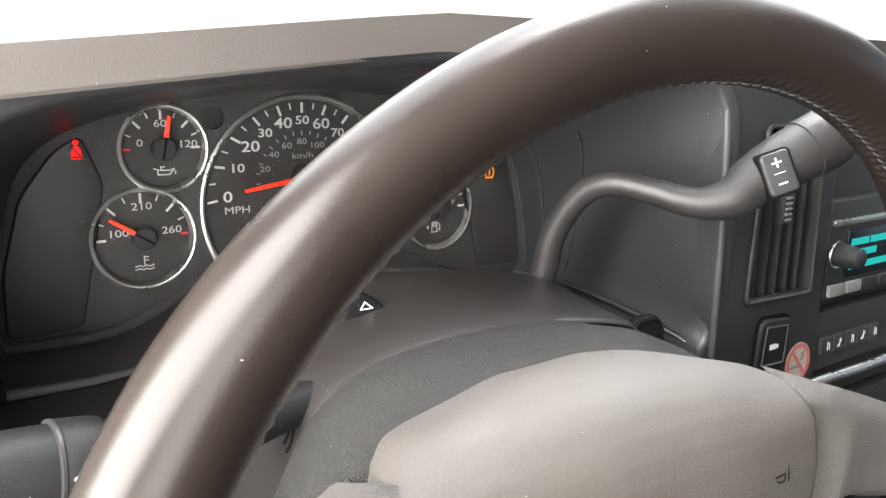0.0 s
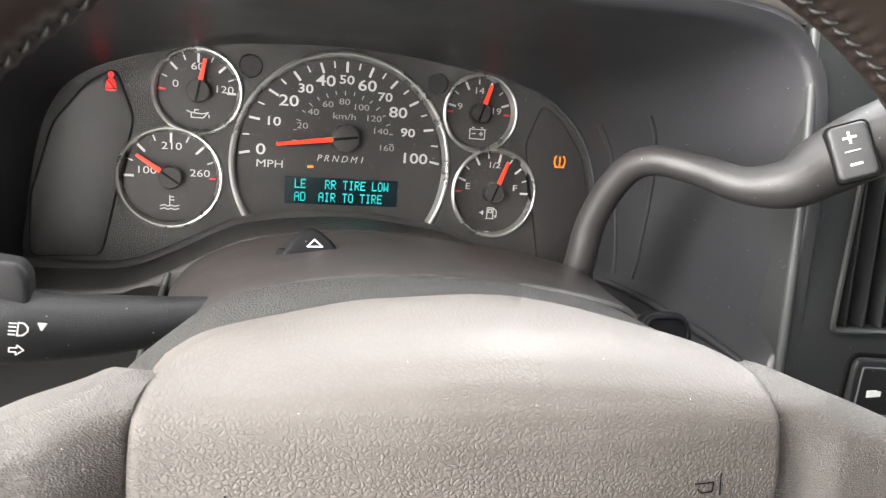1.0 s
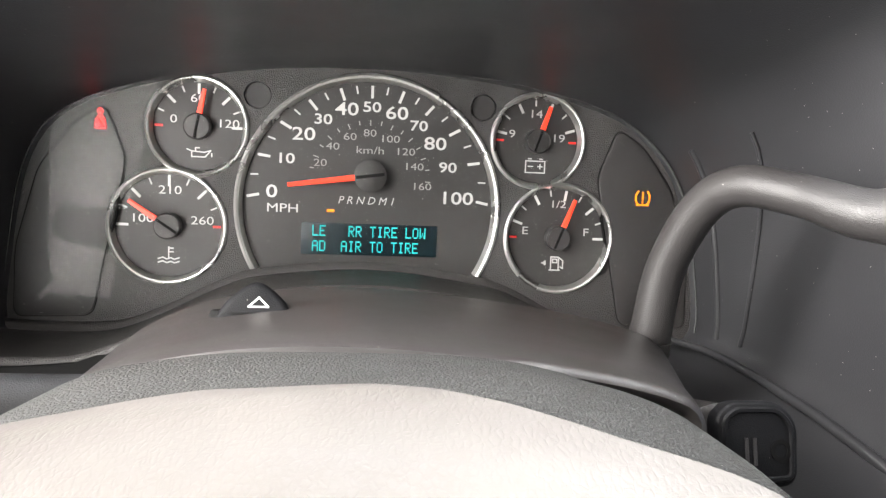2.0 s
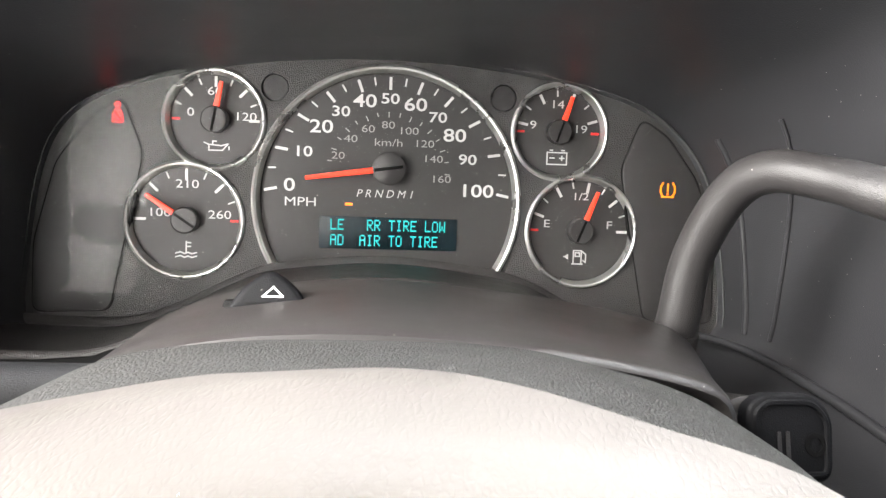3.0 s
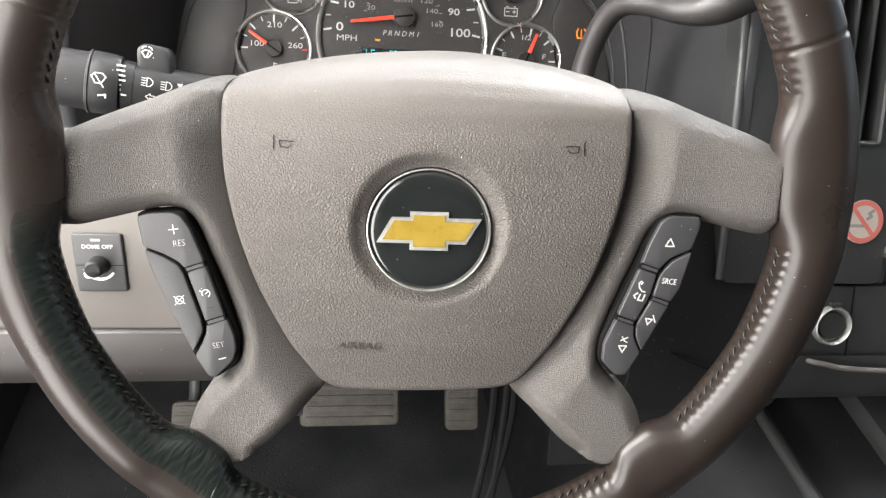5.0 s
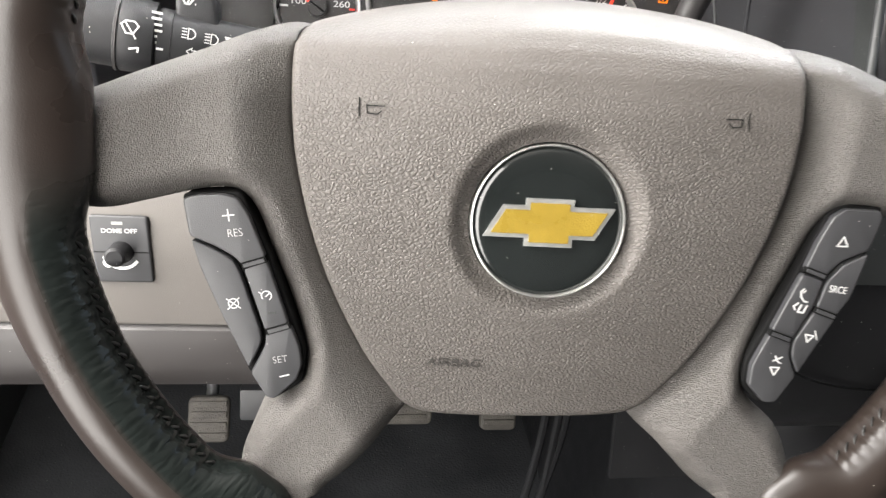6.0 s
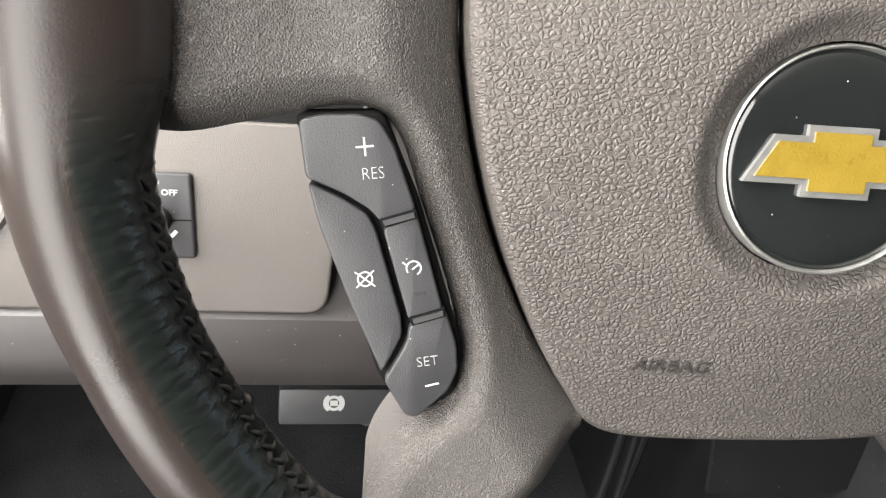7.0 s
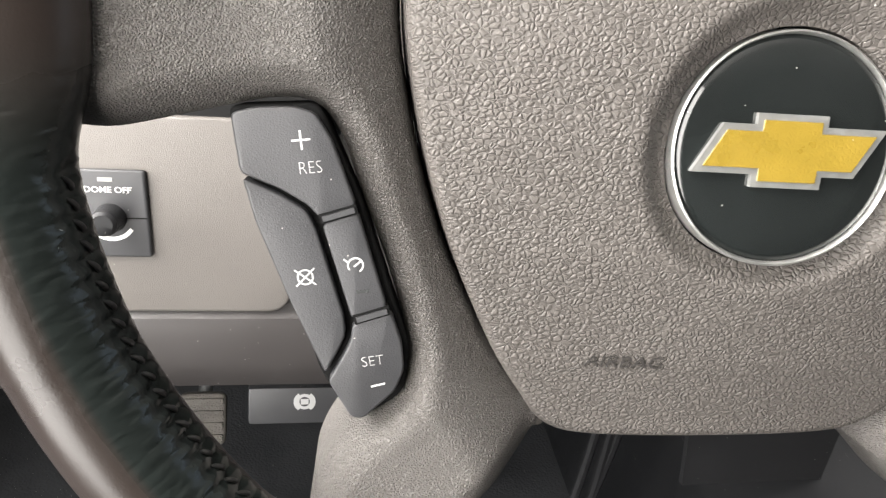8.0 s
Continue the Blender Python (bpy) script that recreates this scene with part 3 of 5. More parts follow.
def centre_panel():
    out = rounded([(0.229, -0.0575), (0.352, -0.0575), (0.352, 0.212), (0.222, 0.212)], 0.008, 4)
    bm = holed(inset(out, 0.0), [vent_hole], 0.146, 0.030)
    return bm


centre = part("centre_panel", centre_panel(), CENTRE, dashboard, "charcoal plastic centre panel", sharp=30)
# paler bar paints the highlight down the panel's left edge
part("panel_edge", tube(curve([(0.2275, 0.1475, -0.055), (0.2275, 0.147, 0.05), (0.2255, 0.147, 0.14), (0.222, 0.150, 0.205)], 24, False), 0.0026, 12), EDGE, dashboard)
part("vent_frame", loft([at_depth(inset(vent_hole, d), y) for d, y in ((-0.0022, 0.1455), (-0.0018, 0.1436), (-0.0004, 0.1432), (0.0010, 0.1446), (0.0012, 0.150))]), CENTRE, centre)
part("vent_duct", slab(inset(vent_hole, -0.001), 0.176, 0.178, 0.0005), BLACK, centre)
for i in range(5):
    x = 0.2705 + i * 0.0130
    part("vent_slat", box((x - 0.0008, 0.1485, 0.0462), (x + 0.0008, 0.166, 0.1635), 0.0006), CENTRE, centre)
for i in range(6):
    z = 0.058 + i * 0.0185
    part("vent_vane", box((0.262, 0.166, z - 0.0008), (0.332, 0.175, z + 0.0008), 0.0004), BLACK, centre)
slider = part("vent_slider", box((0.2885, 0.1425, 0.098), (0.2975, 0.152, 0.120), 0.0015), CENTRE, centre)
for i in range(5):
    part("slider_rib", box((0.2895, 0.1415, 0.1005 + i * 0.0038), (0.2965, 0.1432, 0.1023 + i * 0.0038), 0.0004), GREYPRINT, slider)

# rocker switch with a pale icon
tow = part("rocker_switch", slab(rounded([(0.272, -0.008), (0.309, -0.010), (0.312, 0.028), (0.276, 0.031)], 0.007, 5), 0.1415, 0.15, 0.002), STALKMAT, dashboard, "charcoal rocker switch with a pale tow icon")
part("switch_well", slab(rounded([(0.2695, -0.0105), (0.3115, -0.0125), (0.3145, 0.0305), (0.2735, 0.0335)], 0.009, 5), 0.1447, 0.15, 0.0004, 1), BLACK, dashboard)
part("switch_groove", loft([at_depth(inset(rounded([(0.272, -0.008), (0.309, -0.010), (0.312, 0.028), (0.276, 0.031)], 0.007, 5), d), y) for d, y in ((0.0045, 0.1413), (0.0052, 0.1406), (0.0062, 0.1413))]), EDGE, tow)
part("switch_icon", strokes([[(-0.004, 0.0015), (0.002, 0.0015), (0.002, -0.0012), (-0.004, -0.0012), (-0.004, 0.0015)], [(0.002, -0.001), (0.005, -0.001), (0.005, 0.0008), (0.002, 0.0008)],
                            [(-0.004, 0), (0.005, 0)]], 0.0014, 0.1411, (0.2905, 0.0095)), WHITE, tow)

# no-smoking sticker
sticker = tagged(part("warning_sticker", turned((0.3315, -0.012), [(0.0001, 0.1462), (0.0158, 0.1462), (0.0158, 0.1455), (0.0001, 0.1455)], 40), STICKER, None),
                 label="round white and red no-smoking sticker on the centre panel", category="sticker")
WORLD[sticker] = DASH.copy()
part("red_ring", strokes([ring_line((0, 0), 0.0136, 36)], 0.0034, 0.1453, (0.3315, -0.012)), STICKER_RED, sticker)
part("red_bar", strokes([[(-0.009, 0.010), (0.009, -0.010)]], 0.0030, 0.1451, (0.3315, -0.012)), STICKER_RED, sticker)
part("cigarette_print", strokes([[(-0.010, -0.003), (0.004, -0.003)], [(0.003, 0.002), (0.006, 0.004), (0.004, 0.006), (0.007, 0.008)]], 0.0022, 0.1454, (0.3315, -0.012)), GREYPRINT, sticker)

# audio unit and climate controls
part("centre_recess", box((0.352, 0.158, -0.058), (0.62, 0.164, 0.212), 0.001), CENTRE, dashboard)
part("recess_wall", box((0.3500, 0.1465, -0.0575), (0.3555, 0.162, 0.212), 0.0015), CENTRE, dashboard)
radio = thing("car_radio", (0.45, 0.16, 0.07), label="black car radio with a lit cyan display", category="radio")
part("body", box((0.360, 0.1475, 0.030), (0.56, 0.165, 0.108), 0.003), CENTRE, radio)
part("display", box((0.384, 0.1462, 0.046), (0.50, 0.1485, 0.084), 0.001), LCD_BACK, radio)
for i, (a, b, z) in enumerate(((0.390, 0.412, 0.074), (0.418, 0.446, 0.074), (0.390, 0.425, 0.065), (0.390, 0.404, 0.055), (0.410, 0.446, 0.055))):
    part("display_text", strokes([[(a, z), (b, z)]], 0.0055, 0.1459), LCD_TEXT, radio)
knob = part("knob", turned((0.3725, 0.066), [(0.0001, 0.128), (0.006, 0.128), (0.0078, 0.1295), (0.0088, 0.139), (0.0088, 0.148)], 32), CENTRE, radio)
part("knob_ring", turned((0.3725, 0.066), [(0.0092, 0.1475), (0.0105, 0.1465), (0.0112, 0.1485)], 32), CHROME, radio)
for i in range(5):
    part("radio_button", box((0.363 + i * 0.024, 0.1445, 0.0335), (0.3845 + i * 0.024, 0.150, 0.0425), 0.0012), GREYPRINT if i < 2 else CENTRE, radio)
part("silver_strip", box((0.362, 0.1455, 0.0885), (0.56, 0.149, 0.0935), 0.001), CHROME, radio)
climate = thing("climate_control", (0.43, 0.16, -0.01), label="charcoal climate panel with a row of pale buttons", category="control panel")
part("body", box((0.357, 0.1475, -0.026), (0.56, 0.165, 0.022), 0.003), CENTRE, climate)
for i in range(5):
    b_ = part("button", box((0.361 + i * 0.0175, 0.1445, -0.0125), (0.3765 + i * 0.0175, 0.149, 0.001), 0.0012), BUTTON, climate)
    part("button_icon", strokes([[(0, 0.003), (0, -0.003)], [(-0.003 if i % 2 else 0.003, -0.003), (0.002, 0.002)]], 0.0013, 0.1443, (0.3688 + i * 0.0175, -0.0058)), WHITE, b_)
part("trim_strip", tube([(0.352, 0.146, -0.034), (0.42, 0.142, -0.033), (0.56, 0.140, -0.031)], 0.0042, 10), CHROME, dashboard, "pale strip under the climate panel")

# lower centre: power outlets, lip and drawer
part("outlet_panel", slab(rounded([(0.284, -0.1135), (0.56, -0.121), (0.56, -0.0600), (0.284, -0.0598)], 0.004, 3), 0.1495, 0.165, 0.0015), CENTRE, dashboard)
part("outlet_seam", box((0.3345, 0.1488, -0.113), (0.3352, 0.1505, -0.0605), 0.0), BLACK, dashboard)
outlet = part("power_outlet", turned((0.3195, -0.0895), [(0.0001, 0.149), (0.0118, 0.149), (0.0126, 0.1450), (0.0135, 0.1438), (0.0145, 0.1448), (0.0150, 0.150)], 40), SILVER, dashboard, "chrome-ringed power outlet")
part("outlet_cap", turned((0.3195, -0.0895), [(0.0001, 0.1465), (0.0098, 0.1465), (0.0108, 0.148), (0.0108, 0.150)], 32), CENTRE, outlet)
part("outlet_tab", box((0.316, 0.1435, -0.0745), (0.323, 0.150, -0.0715), 0.0008), CENTRE, outlet)
# pale vinyl puts the lip's highlight into its colour
part("shelf_lip", tube(curve([(0.300, 0.150, -0.1150), (0.312, 0.143, -0.1170), (0.36, 0.142, -0.1225), (0.56, 0.142, -0.127)], 30, False), 0.0020, 10), DASHTOP, dashboard, "pale lip of the lower dash, its highlight painted in")
part("drawer_front", sheet([(0.146, -0.112), (0.147, -0.125), (0.152, -0.140), (0.165, -0.152), (0.21, -0.160), (0.26, -0.165)], 0.284, 0.60, 0.003, 8), CENTRE, dashboard)

# dimmer and dome switch on the lower panel
switch = thing("dome_light_switch", (-0.203, 0.205, -0.058), label="square black dashboard switch with a round knob", category="switch")
plate = part("plate", plate_on_slope(rounded([(-0.2195, -0.0805), (-0.1862, -0.0805), (-0.1868, -0.0372), (-0.2200, -0.0372)], 0.0018, 3), panel_depth, -0.0028, 0.004, 0.0012), BUTTON, switch)


def on_panel(bm, off=-0.0033):
    for v in bm.verts:
        v.co.y += panel_depth(v.co.z) + off
    return bm


part("knob", on_panel(turned((-0.2035, -0.0605), [(0.0001, -0.016), (0.0045, -0.016), (0.0060, -0.0145), (0.0066, -0.004), (0.0072, 0.001)], 32)), STALKMAT, switch)
part("plate_seam", on_panel(strokes([[(-0.219, 0), (-0.1875, 0)]], 0.0005, 0.0, (0, -0.0605)), -0.0031), BLACK, switch)
part("print_bar", on_panel(strokes([[(-0.2068, -0.0418), (-0.2018, -0.0418)]], 0.0020, 0.0), -0.0032), GREYPRINT, switch)
part("dome_print", on_panel(lettering("DOME OFF", 0.0040, (-0.2035, -0.0468), 0.0, 1.05, weight=0.00008), -0.0032), DIALPRINT, switch, smooth=False)
part("print_arc", on_panel(strokes([ring_line((-0.2035, -0.0605), 0.0105, 10, 200, 325)], 0.0019, 0.0), -0.0032), WHITE, switch)
part("print_lamp", on_panel(strokes([ring_line((-0.2115, -0.0675), 0.0022, 12)], 0.0016, 0.0), -0.0032), WHITE, switch)
# round side vent at the outer end of the panel
part("side_vent_ring", on_panel(turned((-0.302, -0.045), [(0.030, 0.002), (0.0335, -0.002), (0.0355, -0.002), (0.037, 0.001)], 48), -0.001), DASHTOP, dashboard)
part("side_vent_inset", on_panel(turned((-0.302, -0.045), [(0.0001, -0.001), (0.030, -0.001), (0.0305, 0.003)], 48), 0.0), PANEL, dashboard)

# ---- instrument cluster ----
cluster = thing("instrument_cluster", (0.0145, 0.33, 0.11), label="black gauge cluster with five silver-ringed dials", category="instrument cluster")
FACE = 0.326
RIM = 0.3220
gauge_holes = [circle((-0.0775, 0.1515), 0.0252, 48), circle((0.107, 0.152), 0.0252, 48), circle((-0.0925, 0.098), 0.0297, 48), circle((0.1215, 0.098), 0.0297, 48)]
SPEEDO, SPEEDO_R = (0.0145, 0.1115), 0.0700
speedo_hole = circle(SPEEDO, SPEEDO_R, 80, -31, 211) + [Vector((SPEEDO[0] + x, 0.0762 - 14 * x * x * 0.055)) for x in (-0.045, -0.03, -0.015, 0.0, 0.015, 0.03, 0.045)]
lens_holes = [circle((-0.0465, 0.1695), 0.0072, 24), circle((0.0755, 0.1690), 0.0072, 24)]
part("bezel_plate", holed(inset(curve(CLUSTER_EDGE, 120), -0.004), gauge_holes + [speedo_hole] + lens_holes, RIM, 0.0125), BEZEL, cluster, "dark grained plate round the dials", smooth=False)
for c in ((-0.0465, 0.1695), (0.0755, 0.1690)):
    part("blank_lens", turned(c, [(0.0001, RIM + 0.002), (0.0068, RIM + 0.002), (0.0071, RIM + 0.004)], 24), SMOKED, cluster)
LEFT_LENS = [(-0.124, 0.161), (-0.1135, 0.133), (-0.131, 0.049), (-0.1705, 0.048), (-0.1692, 0.085), (-0.1575, 0.127), (-0.1390, 0.1515)]
for sx in (1, -1):
    pts = [(SPEEDO[0] + sx * (p[0] - SPEEDO[0]), p[1]) for p in LEFT_LENS]
    part("telltale_gap", slab(rounded([Vector(p) for p in inset([Vector(q) for q in pts], -0.0008)], 0.006, 5), RIM - 0.0002, RIM + 0.004, 0.0001, 1), BLACK, cluster)
    part("telltale_panel", slab(rounded(pts, 0.006, 5), RIM - 0.0010, RIM + 0.004, 0.0007), SMOKED, cluster, "smooth dark warning-lamp panel")


def dial(name, c, r, label):
    return part(name, turned(c, [(0.0001, FACE), (r, FACE), (r, FACE + 0.003)], 64), DIAL, cluster, label)


def bezel(c, r, parent, w=0.0026, z0=0, z1=360):
    """A silver ring with a sloping inner side."""
    prof = [(r - 0.0016, FACE - 0.001), (r - 0.0010, RIM + 0.001), (r, RIM - 0.0016), (r + w * 0.5, RIM - 0.0020), (r + w, RIM - 0.0012), (r + w + 0.0004, RIM + 0.002)]
    n = 96
    rings = []
    for k in range(n + (0 if z1 - z0 >= 360 else 1)):
        a = radians(z0 + (z1 - z0) * k / n)
        rings.append([Vector((c[0] + q * math.cos(a), y, c[1] + q * math.sin(a))) for q, y in prof])
    if z1 - z0 >= 360:
        rings.append(rings[0])
    bm = loft(rings, closed=False)
    bmesh.ops.remove_doubles(bm, verts=bm.verts, dist=1e-6)
    return part("bezel_ring", bm, CHROME, parent, "silver bezel ring")


def ticks(c, edge, marks, parent, mat, y=FACE - 0.0006):
    """marks: (degrees, length, width); edge(a) gives the outer end's distance from c."""
    for a, ln, w in marks:
        d, e = Vector((math.cos(radians(a)), math.sin(radians(a)))), edge(a)
        p, q, s = Vector(c) + d * (e - ln), Vector(c) + d * e, Vector((-d.y, d.x)) * w / 2
        part("scale_mark", loft([at_depth([p - s, q - s, q + s, p + s], yy) for yy in (y + 0.0006, y)], True, False, True), mat, parent, smooth=False)


def needle(c, angle, start, stop, w0, w1, y, parent, tail=None):
    d = Vector((math.cos(radians(angle)), math.sin(radians(angle))))
    s = Vector((-d.y, d.x))
    c = Vector(c)
    outline = [c + d * start - s * w0 / 2, c + d * stop - s * w1 / 2, c + d * stop + s * w1 / 2, c + d * start + s * w0 / 2]
    ob = part("needle", slab(outline, y - 0.0012, y, 0.0003, 2), NEEDLE, parent, "orange-red needle")
    return ob, d, s


def hub(c, r, angle, parent, y_top):
    h = part("hub", turned(c, [(0.0001, y_top), (r * 0.9, y_top), (r, y_top + 0.0006), (r, FACE)], 40), SMOKED, parent)
    d = Vector((math.cos(radians(angle)), math.sin(radians(angle))))
    s = Vector((-d.y, d.x)) * r * 0.10
    a, b = Vector(c) - d * r * 0.88, Vector(c) + d * r * 0.88
    part("hub_groove", loft([at_depth([a - s, b - s, b + s, a + s], yy) for yy in (y_top, y_top - 0.0002)], True, False, True), BLACK, h, smooth=False)
    return h


# speedometer
def sp_edge(a, hubc=(0.0145, 0.1290), rr=SPEEDO_R - 0.0035):
    d = Vector((math.cos(radians(a)), math.sin(radians(a))))
    o = Vector(hubc) - Vector(SPEEDO)
    b = o.dot(d)
    return -b + math.sqrt(b * b - (o.length_squared - rr * rr))


HUB_C = (0.0145, 0.1290)
speedo_face = inset(speedo_hole, -0.002)
speedo = part("speedometer", slab(speedo_face, FACE, FACE + 0.003, 0.0001, 1), DIAL, cluster, "round speedometer dial")
bezel(SPEEDO, SPEEDO_R, speedo, 0.0026, -31, 211)
marks = []
for i in range(21):
    a = 191.5 - 203 * i / 20
    marks.append((a, 0.0068 if i % 2 == 0 else 0.0042, 0.0015 if i % 2 == 0 else 0.0009))
ticks(HUB_C, sp_edge, marks, speedo, DIALPRINT)
for body, x, z, size in (("0", -0.0385, 0.1183, 0.0098), ("10", -0.0315, 0.1365, 0.0078), ("20", -0.0220, 0.1500, 0.0098), ("30", -0.0118, 0.1585, 0.0078), ("40", 0.0010, 0.1645, 0.0098),
                         ("50", 0.0145, 0.1662, 0.0078), ("60", 0.0282, 0.1635, 0.0098), ("70", 0.0405, 0.1572, 0.0078), ("80", 0.0500, 0.1478, 0.0098), ("90", 0.0575, 0.1350, 0.0078), ("100", 0.0630, 0.1180, 0.0098)):
    part("numeral", lettering(body, size, (x, z), FACE - 0.0006, 1.32, weight=0.0001), DIALPRINT, speedo, smooth=False)
part("unit_print", lettering("MPH", 0.0068, (-0.0325, 0.1095), FACE - 0.0006, 1.3), DIALPRINT, speedo, smooth=False)
part("unit_print", lettering("km/h", 0.0058, (0.0142, 0.1428), FACE - 0.0006, 1.35), GREYPRINT, speedo, smooth=False)
for body, x, z in (("20", -0.0128, 0.1350), ("40", -0.0062, 0.1442), ("60", 0.0030, 0.1498), ("80", 0.0138, 0.1522), ("100", 0.0248, 0.1494), ("120", 0.0335, 0.1428), ("140", 0.0385, 0.1348), ("160", 0.0432, 0.1240)):
    part("numeral", lettering(body, 0.0056, (x, z), FACE - 0.0006, 1.35), GREYPRINT, speedo, smooth=False)
ticks(HUB_C, lambda a: 0.0305 if 60 < a < 120 else 0.0335 - 0.003 * math.sin(radians(a)), [(186 - 190 * i / 16, 0.0024 if i % 2 else 0.003, 0.0006) for i in range(17)], speedo, GREYPRINT)
part("gear_print", lettering("P R N D M 1", 0.0060, (0.0128, 0.1150), FACE - 0.0006, 0.98, slant=0.25), DIALPRINT, speedo, smooth=False)
part("gear_marker", box((-0.0085, FACE - 0.0008, 0.1084), (-0.0045, FACE, 0.1098), 0.0002), LAMP_AMBER, speedo, "lit amber bar under the P")
needle(HUB_C, 188.2, 0.0085, 0.0445, 0.0032, 0.0022, FACE - 0.0075, speedo)
hub(HUB_C, 0.0088, 188.2, speedo, FACE - 0.0085)
lcd = part("message_display", box((-0.0222, FACE - 0.0008, 0.0848), (0.0530, FACE + 0.001, 0.1024), 0.0006), LCD_BACK, speedo, "dark message display with lit cyan letters")
LCD_X, LCD_STEP = -0.0145, 0.00395
# five by seven dots a letter, a row of bits each
DOTS = dict(L="10 10 10 10 10 10 1f", E="1f 10 10 1e 10 10 1f", R="1e 11 11 1e 14 12 11", T="1f 04 04 04 04 04 04", I="0e 04 04 04 04 04 0e",
            O="0e 11 11 11 11 11 0e", W="11 11 11 15 15 1b 11", A="0e 11 11 1f 11 11 11", D="1e 11 11 11 11 11 1e")


def dot_letter(ch, at, y, pitch):
    bm = bmesh.new()
    for r, bits in enumerate(DOTS[ch].split()):
        for c in range(5):
            if int(bits, 16) >> (4 - c) & 1:
                u, v = at[0] + (c - 2) * pitch[0], at[1] + (3 - r) * pitch[1]
                w, h = pitch[0] * 0.47, pitch[1] * 0.45
                loft([at_depth([Vector((u - w, v - h)), Vector((u + w, v - h)), Vector((u + w, v + h)), Vector((u - w, v + h))], yy) for yy in (y + 0.0002, y)], True, False, True, bm)
    return bm


for row, z in (("LE   RR TIRE LOW", 0.0980), ("AD  AIR TO TIRE ", 0.0896)):
    for i, ch in enumerate(row):
        if ch != " ":
            part("display_letter", dot_letter(ch, (LCD_X + i * LCD_STEP, z), FACE - 0.0010, (LCD_STEP * 0.165, 0.00086)), LCD_TEXT, lcd, smooth=False)


def small_gauge(name, c, r, label, numerals, marks, red, angle, icon, hub_r=0.0070):
    g = dial(name, c, r + 0.001, label)
    bezel(c, r, g, 0.0019)
    ticks(c, lambda a: r - 0.0022, marks, g, DIALPRINT)
    for a in red:
        ticks(c, lambda a_: r - 0.0022, [(a, 0.0042, 0.0012)], g, REDPRINT)
    for body, x, z, size in numerals:
        part("numeral", lettering(body, size, (c[0] + x, c[1] + z), FACE - 0.0006, 1.3), DIALPRINT, g, smooth=False)
    needle(c, angle, hub_r * 1.0, r * 0.80, 0.0030, 0.0020, FACE - 0.0055, g)
    hub(c, hub_r, angle, g, FACE - 0.0068)
    part("icon", strokes(icon, 0.0007, FACE - 0.0006, c), DIALPRINT, g)
    return g


def scale_marks(a0, a1, n, long_):
    return [(a0 + (a1 - a0) * i / n, long_ if i % 2 == 0 else long_ * 0.6, 0.0014 if i % 2 == 0 else 0.0008) for i in range(n + 1)]


OIL_ICON = [[(-0.0060, -0.0120), (-0.0035, -0.0130), (-0.0035, -0.0160), (0.0035, -0.0160), (0.0065, -0.0125), (0.0030, -0.0135), (-0.0035, -0.0130)], [(-0.0015, -0.0128), (-0.0015, -0.0112), (0.0005, -0.0112)], [(0.0070, -0.0140), (0.0070, -0.0155)]]
TEMP_ICON = [[(0.0, -0.0115), (0.0, -0.0175)], [(0.0, -0.0122), (0.0024, -0.0122)], [(0.0, -0.0142), (0.0024, -0.0142)], [(-0.0055, -0.0180), (-0.003, -0.0172), (-0.001, -0.0182), (0.001, -0.0174), (0.003, -0.0182), (0.0055, -0.0174)],
             [(-0.0055, -0.0200), (-0.003, -0.0192), (-0.001, -0.0202), (0.001, -0.0194), (0.003, -0.0202), (0.0055, -0.0194)]]
BATT_ICON = [[(-0.0055, -0.0110), (0.0055, -0.0110), (0.0055, -0.0175), (-0.0055, -0.0175), (-0.0055, -0.0110)], [(-0.004, -0.0098), (-0.0025, -0.0098)], [(0.0025, -0.0098), (0.004, -0.0098)], [(-0.004, -0.0140), (-0.0015, -0.0140)],
             [(0.0015, -0.0140), (0.004, -0.0140)], [(0.00275, -0.0128), (0.00275, -0.0152)]]
FUEL_ICON = [[(-0.0025, -0.0185), (-0.0025, -0.0110), (0.0020, -0.0110), (0.0020, -0.0185), (-0.0032, -0.0185), (0.0028, -0.0185)], [(-0.0015, -0.0122), (0.001, -0.0122), (0.001, -0.0142), (-0.0015, -0.0142), (-0.0015, -0.0122)],
             [(0.0025, -0.0115), (0.0045, -0.0130), (0.0045, -0.0175), (0.0030, -0.0165)], [(-0.0080, -0.0145), (-0.0058, -0.0145)], [(-0.0072, -0.0145), (-0.0058, -0.0134), (-0.0058, -0.0156), (-0.0072, -0.0145)]]
small_gauge("oil_gauge", (-0.0775, 0.1515), 0.0250, "oil pressure dial reading about sixty", (("0", -0.0130, 0.0035, 0.0062), ("60", -0.0005, 0.0148, 0.0062), ("120", 0.0155, 0.0020, 0.0062)),
            scale_marks(180, 0, 8, 0.0055)[1:], (180,), 79, OIL_ICON)
small_gauge("temperature_gauge", (-0.0925, 0.0980), 0.0295, "coolant temperature dial reading low", (("100", -0.0140, 0.0035, 0.0064), ("210", 0.0005, 0.0190, 0.0064), ("260", 0.0175, 0.0030, 0.0064)),
            scale_marks(180, 0, 8, 0.0062)[:-1], (0,), 146, TEMP_ICON)
small_gauge("battery_gauge", (0.1070, 0.1520), 0.0250, "battery voltage dial reading just over fourteen", (("9", -0.0140, 0.0035, 0.0062), ("14", -0.0010, 0.0150, 0.0062), ("19", 0.0125, 0.0020, 0.0062)),
            scale_marks(168, 18, 6, 0.0055), (180, 0), 72, BATT_ICON, 0.0068)
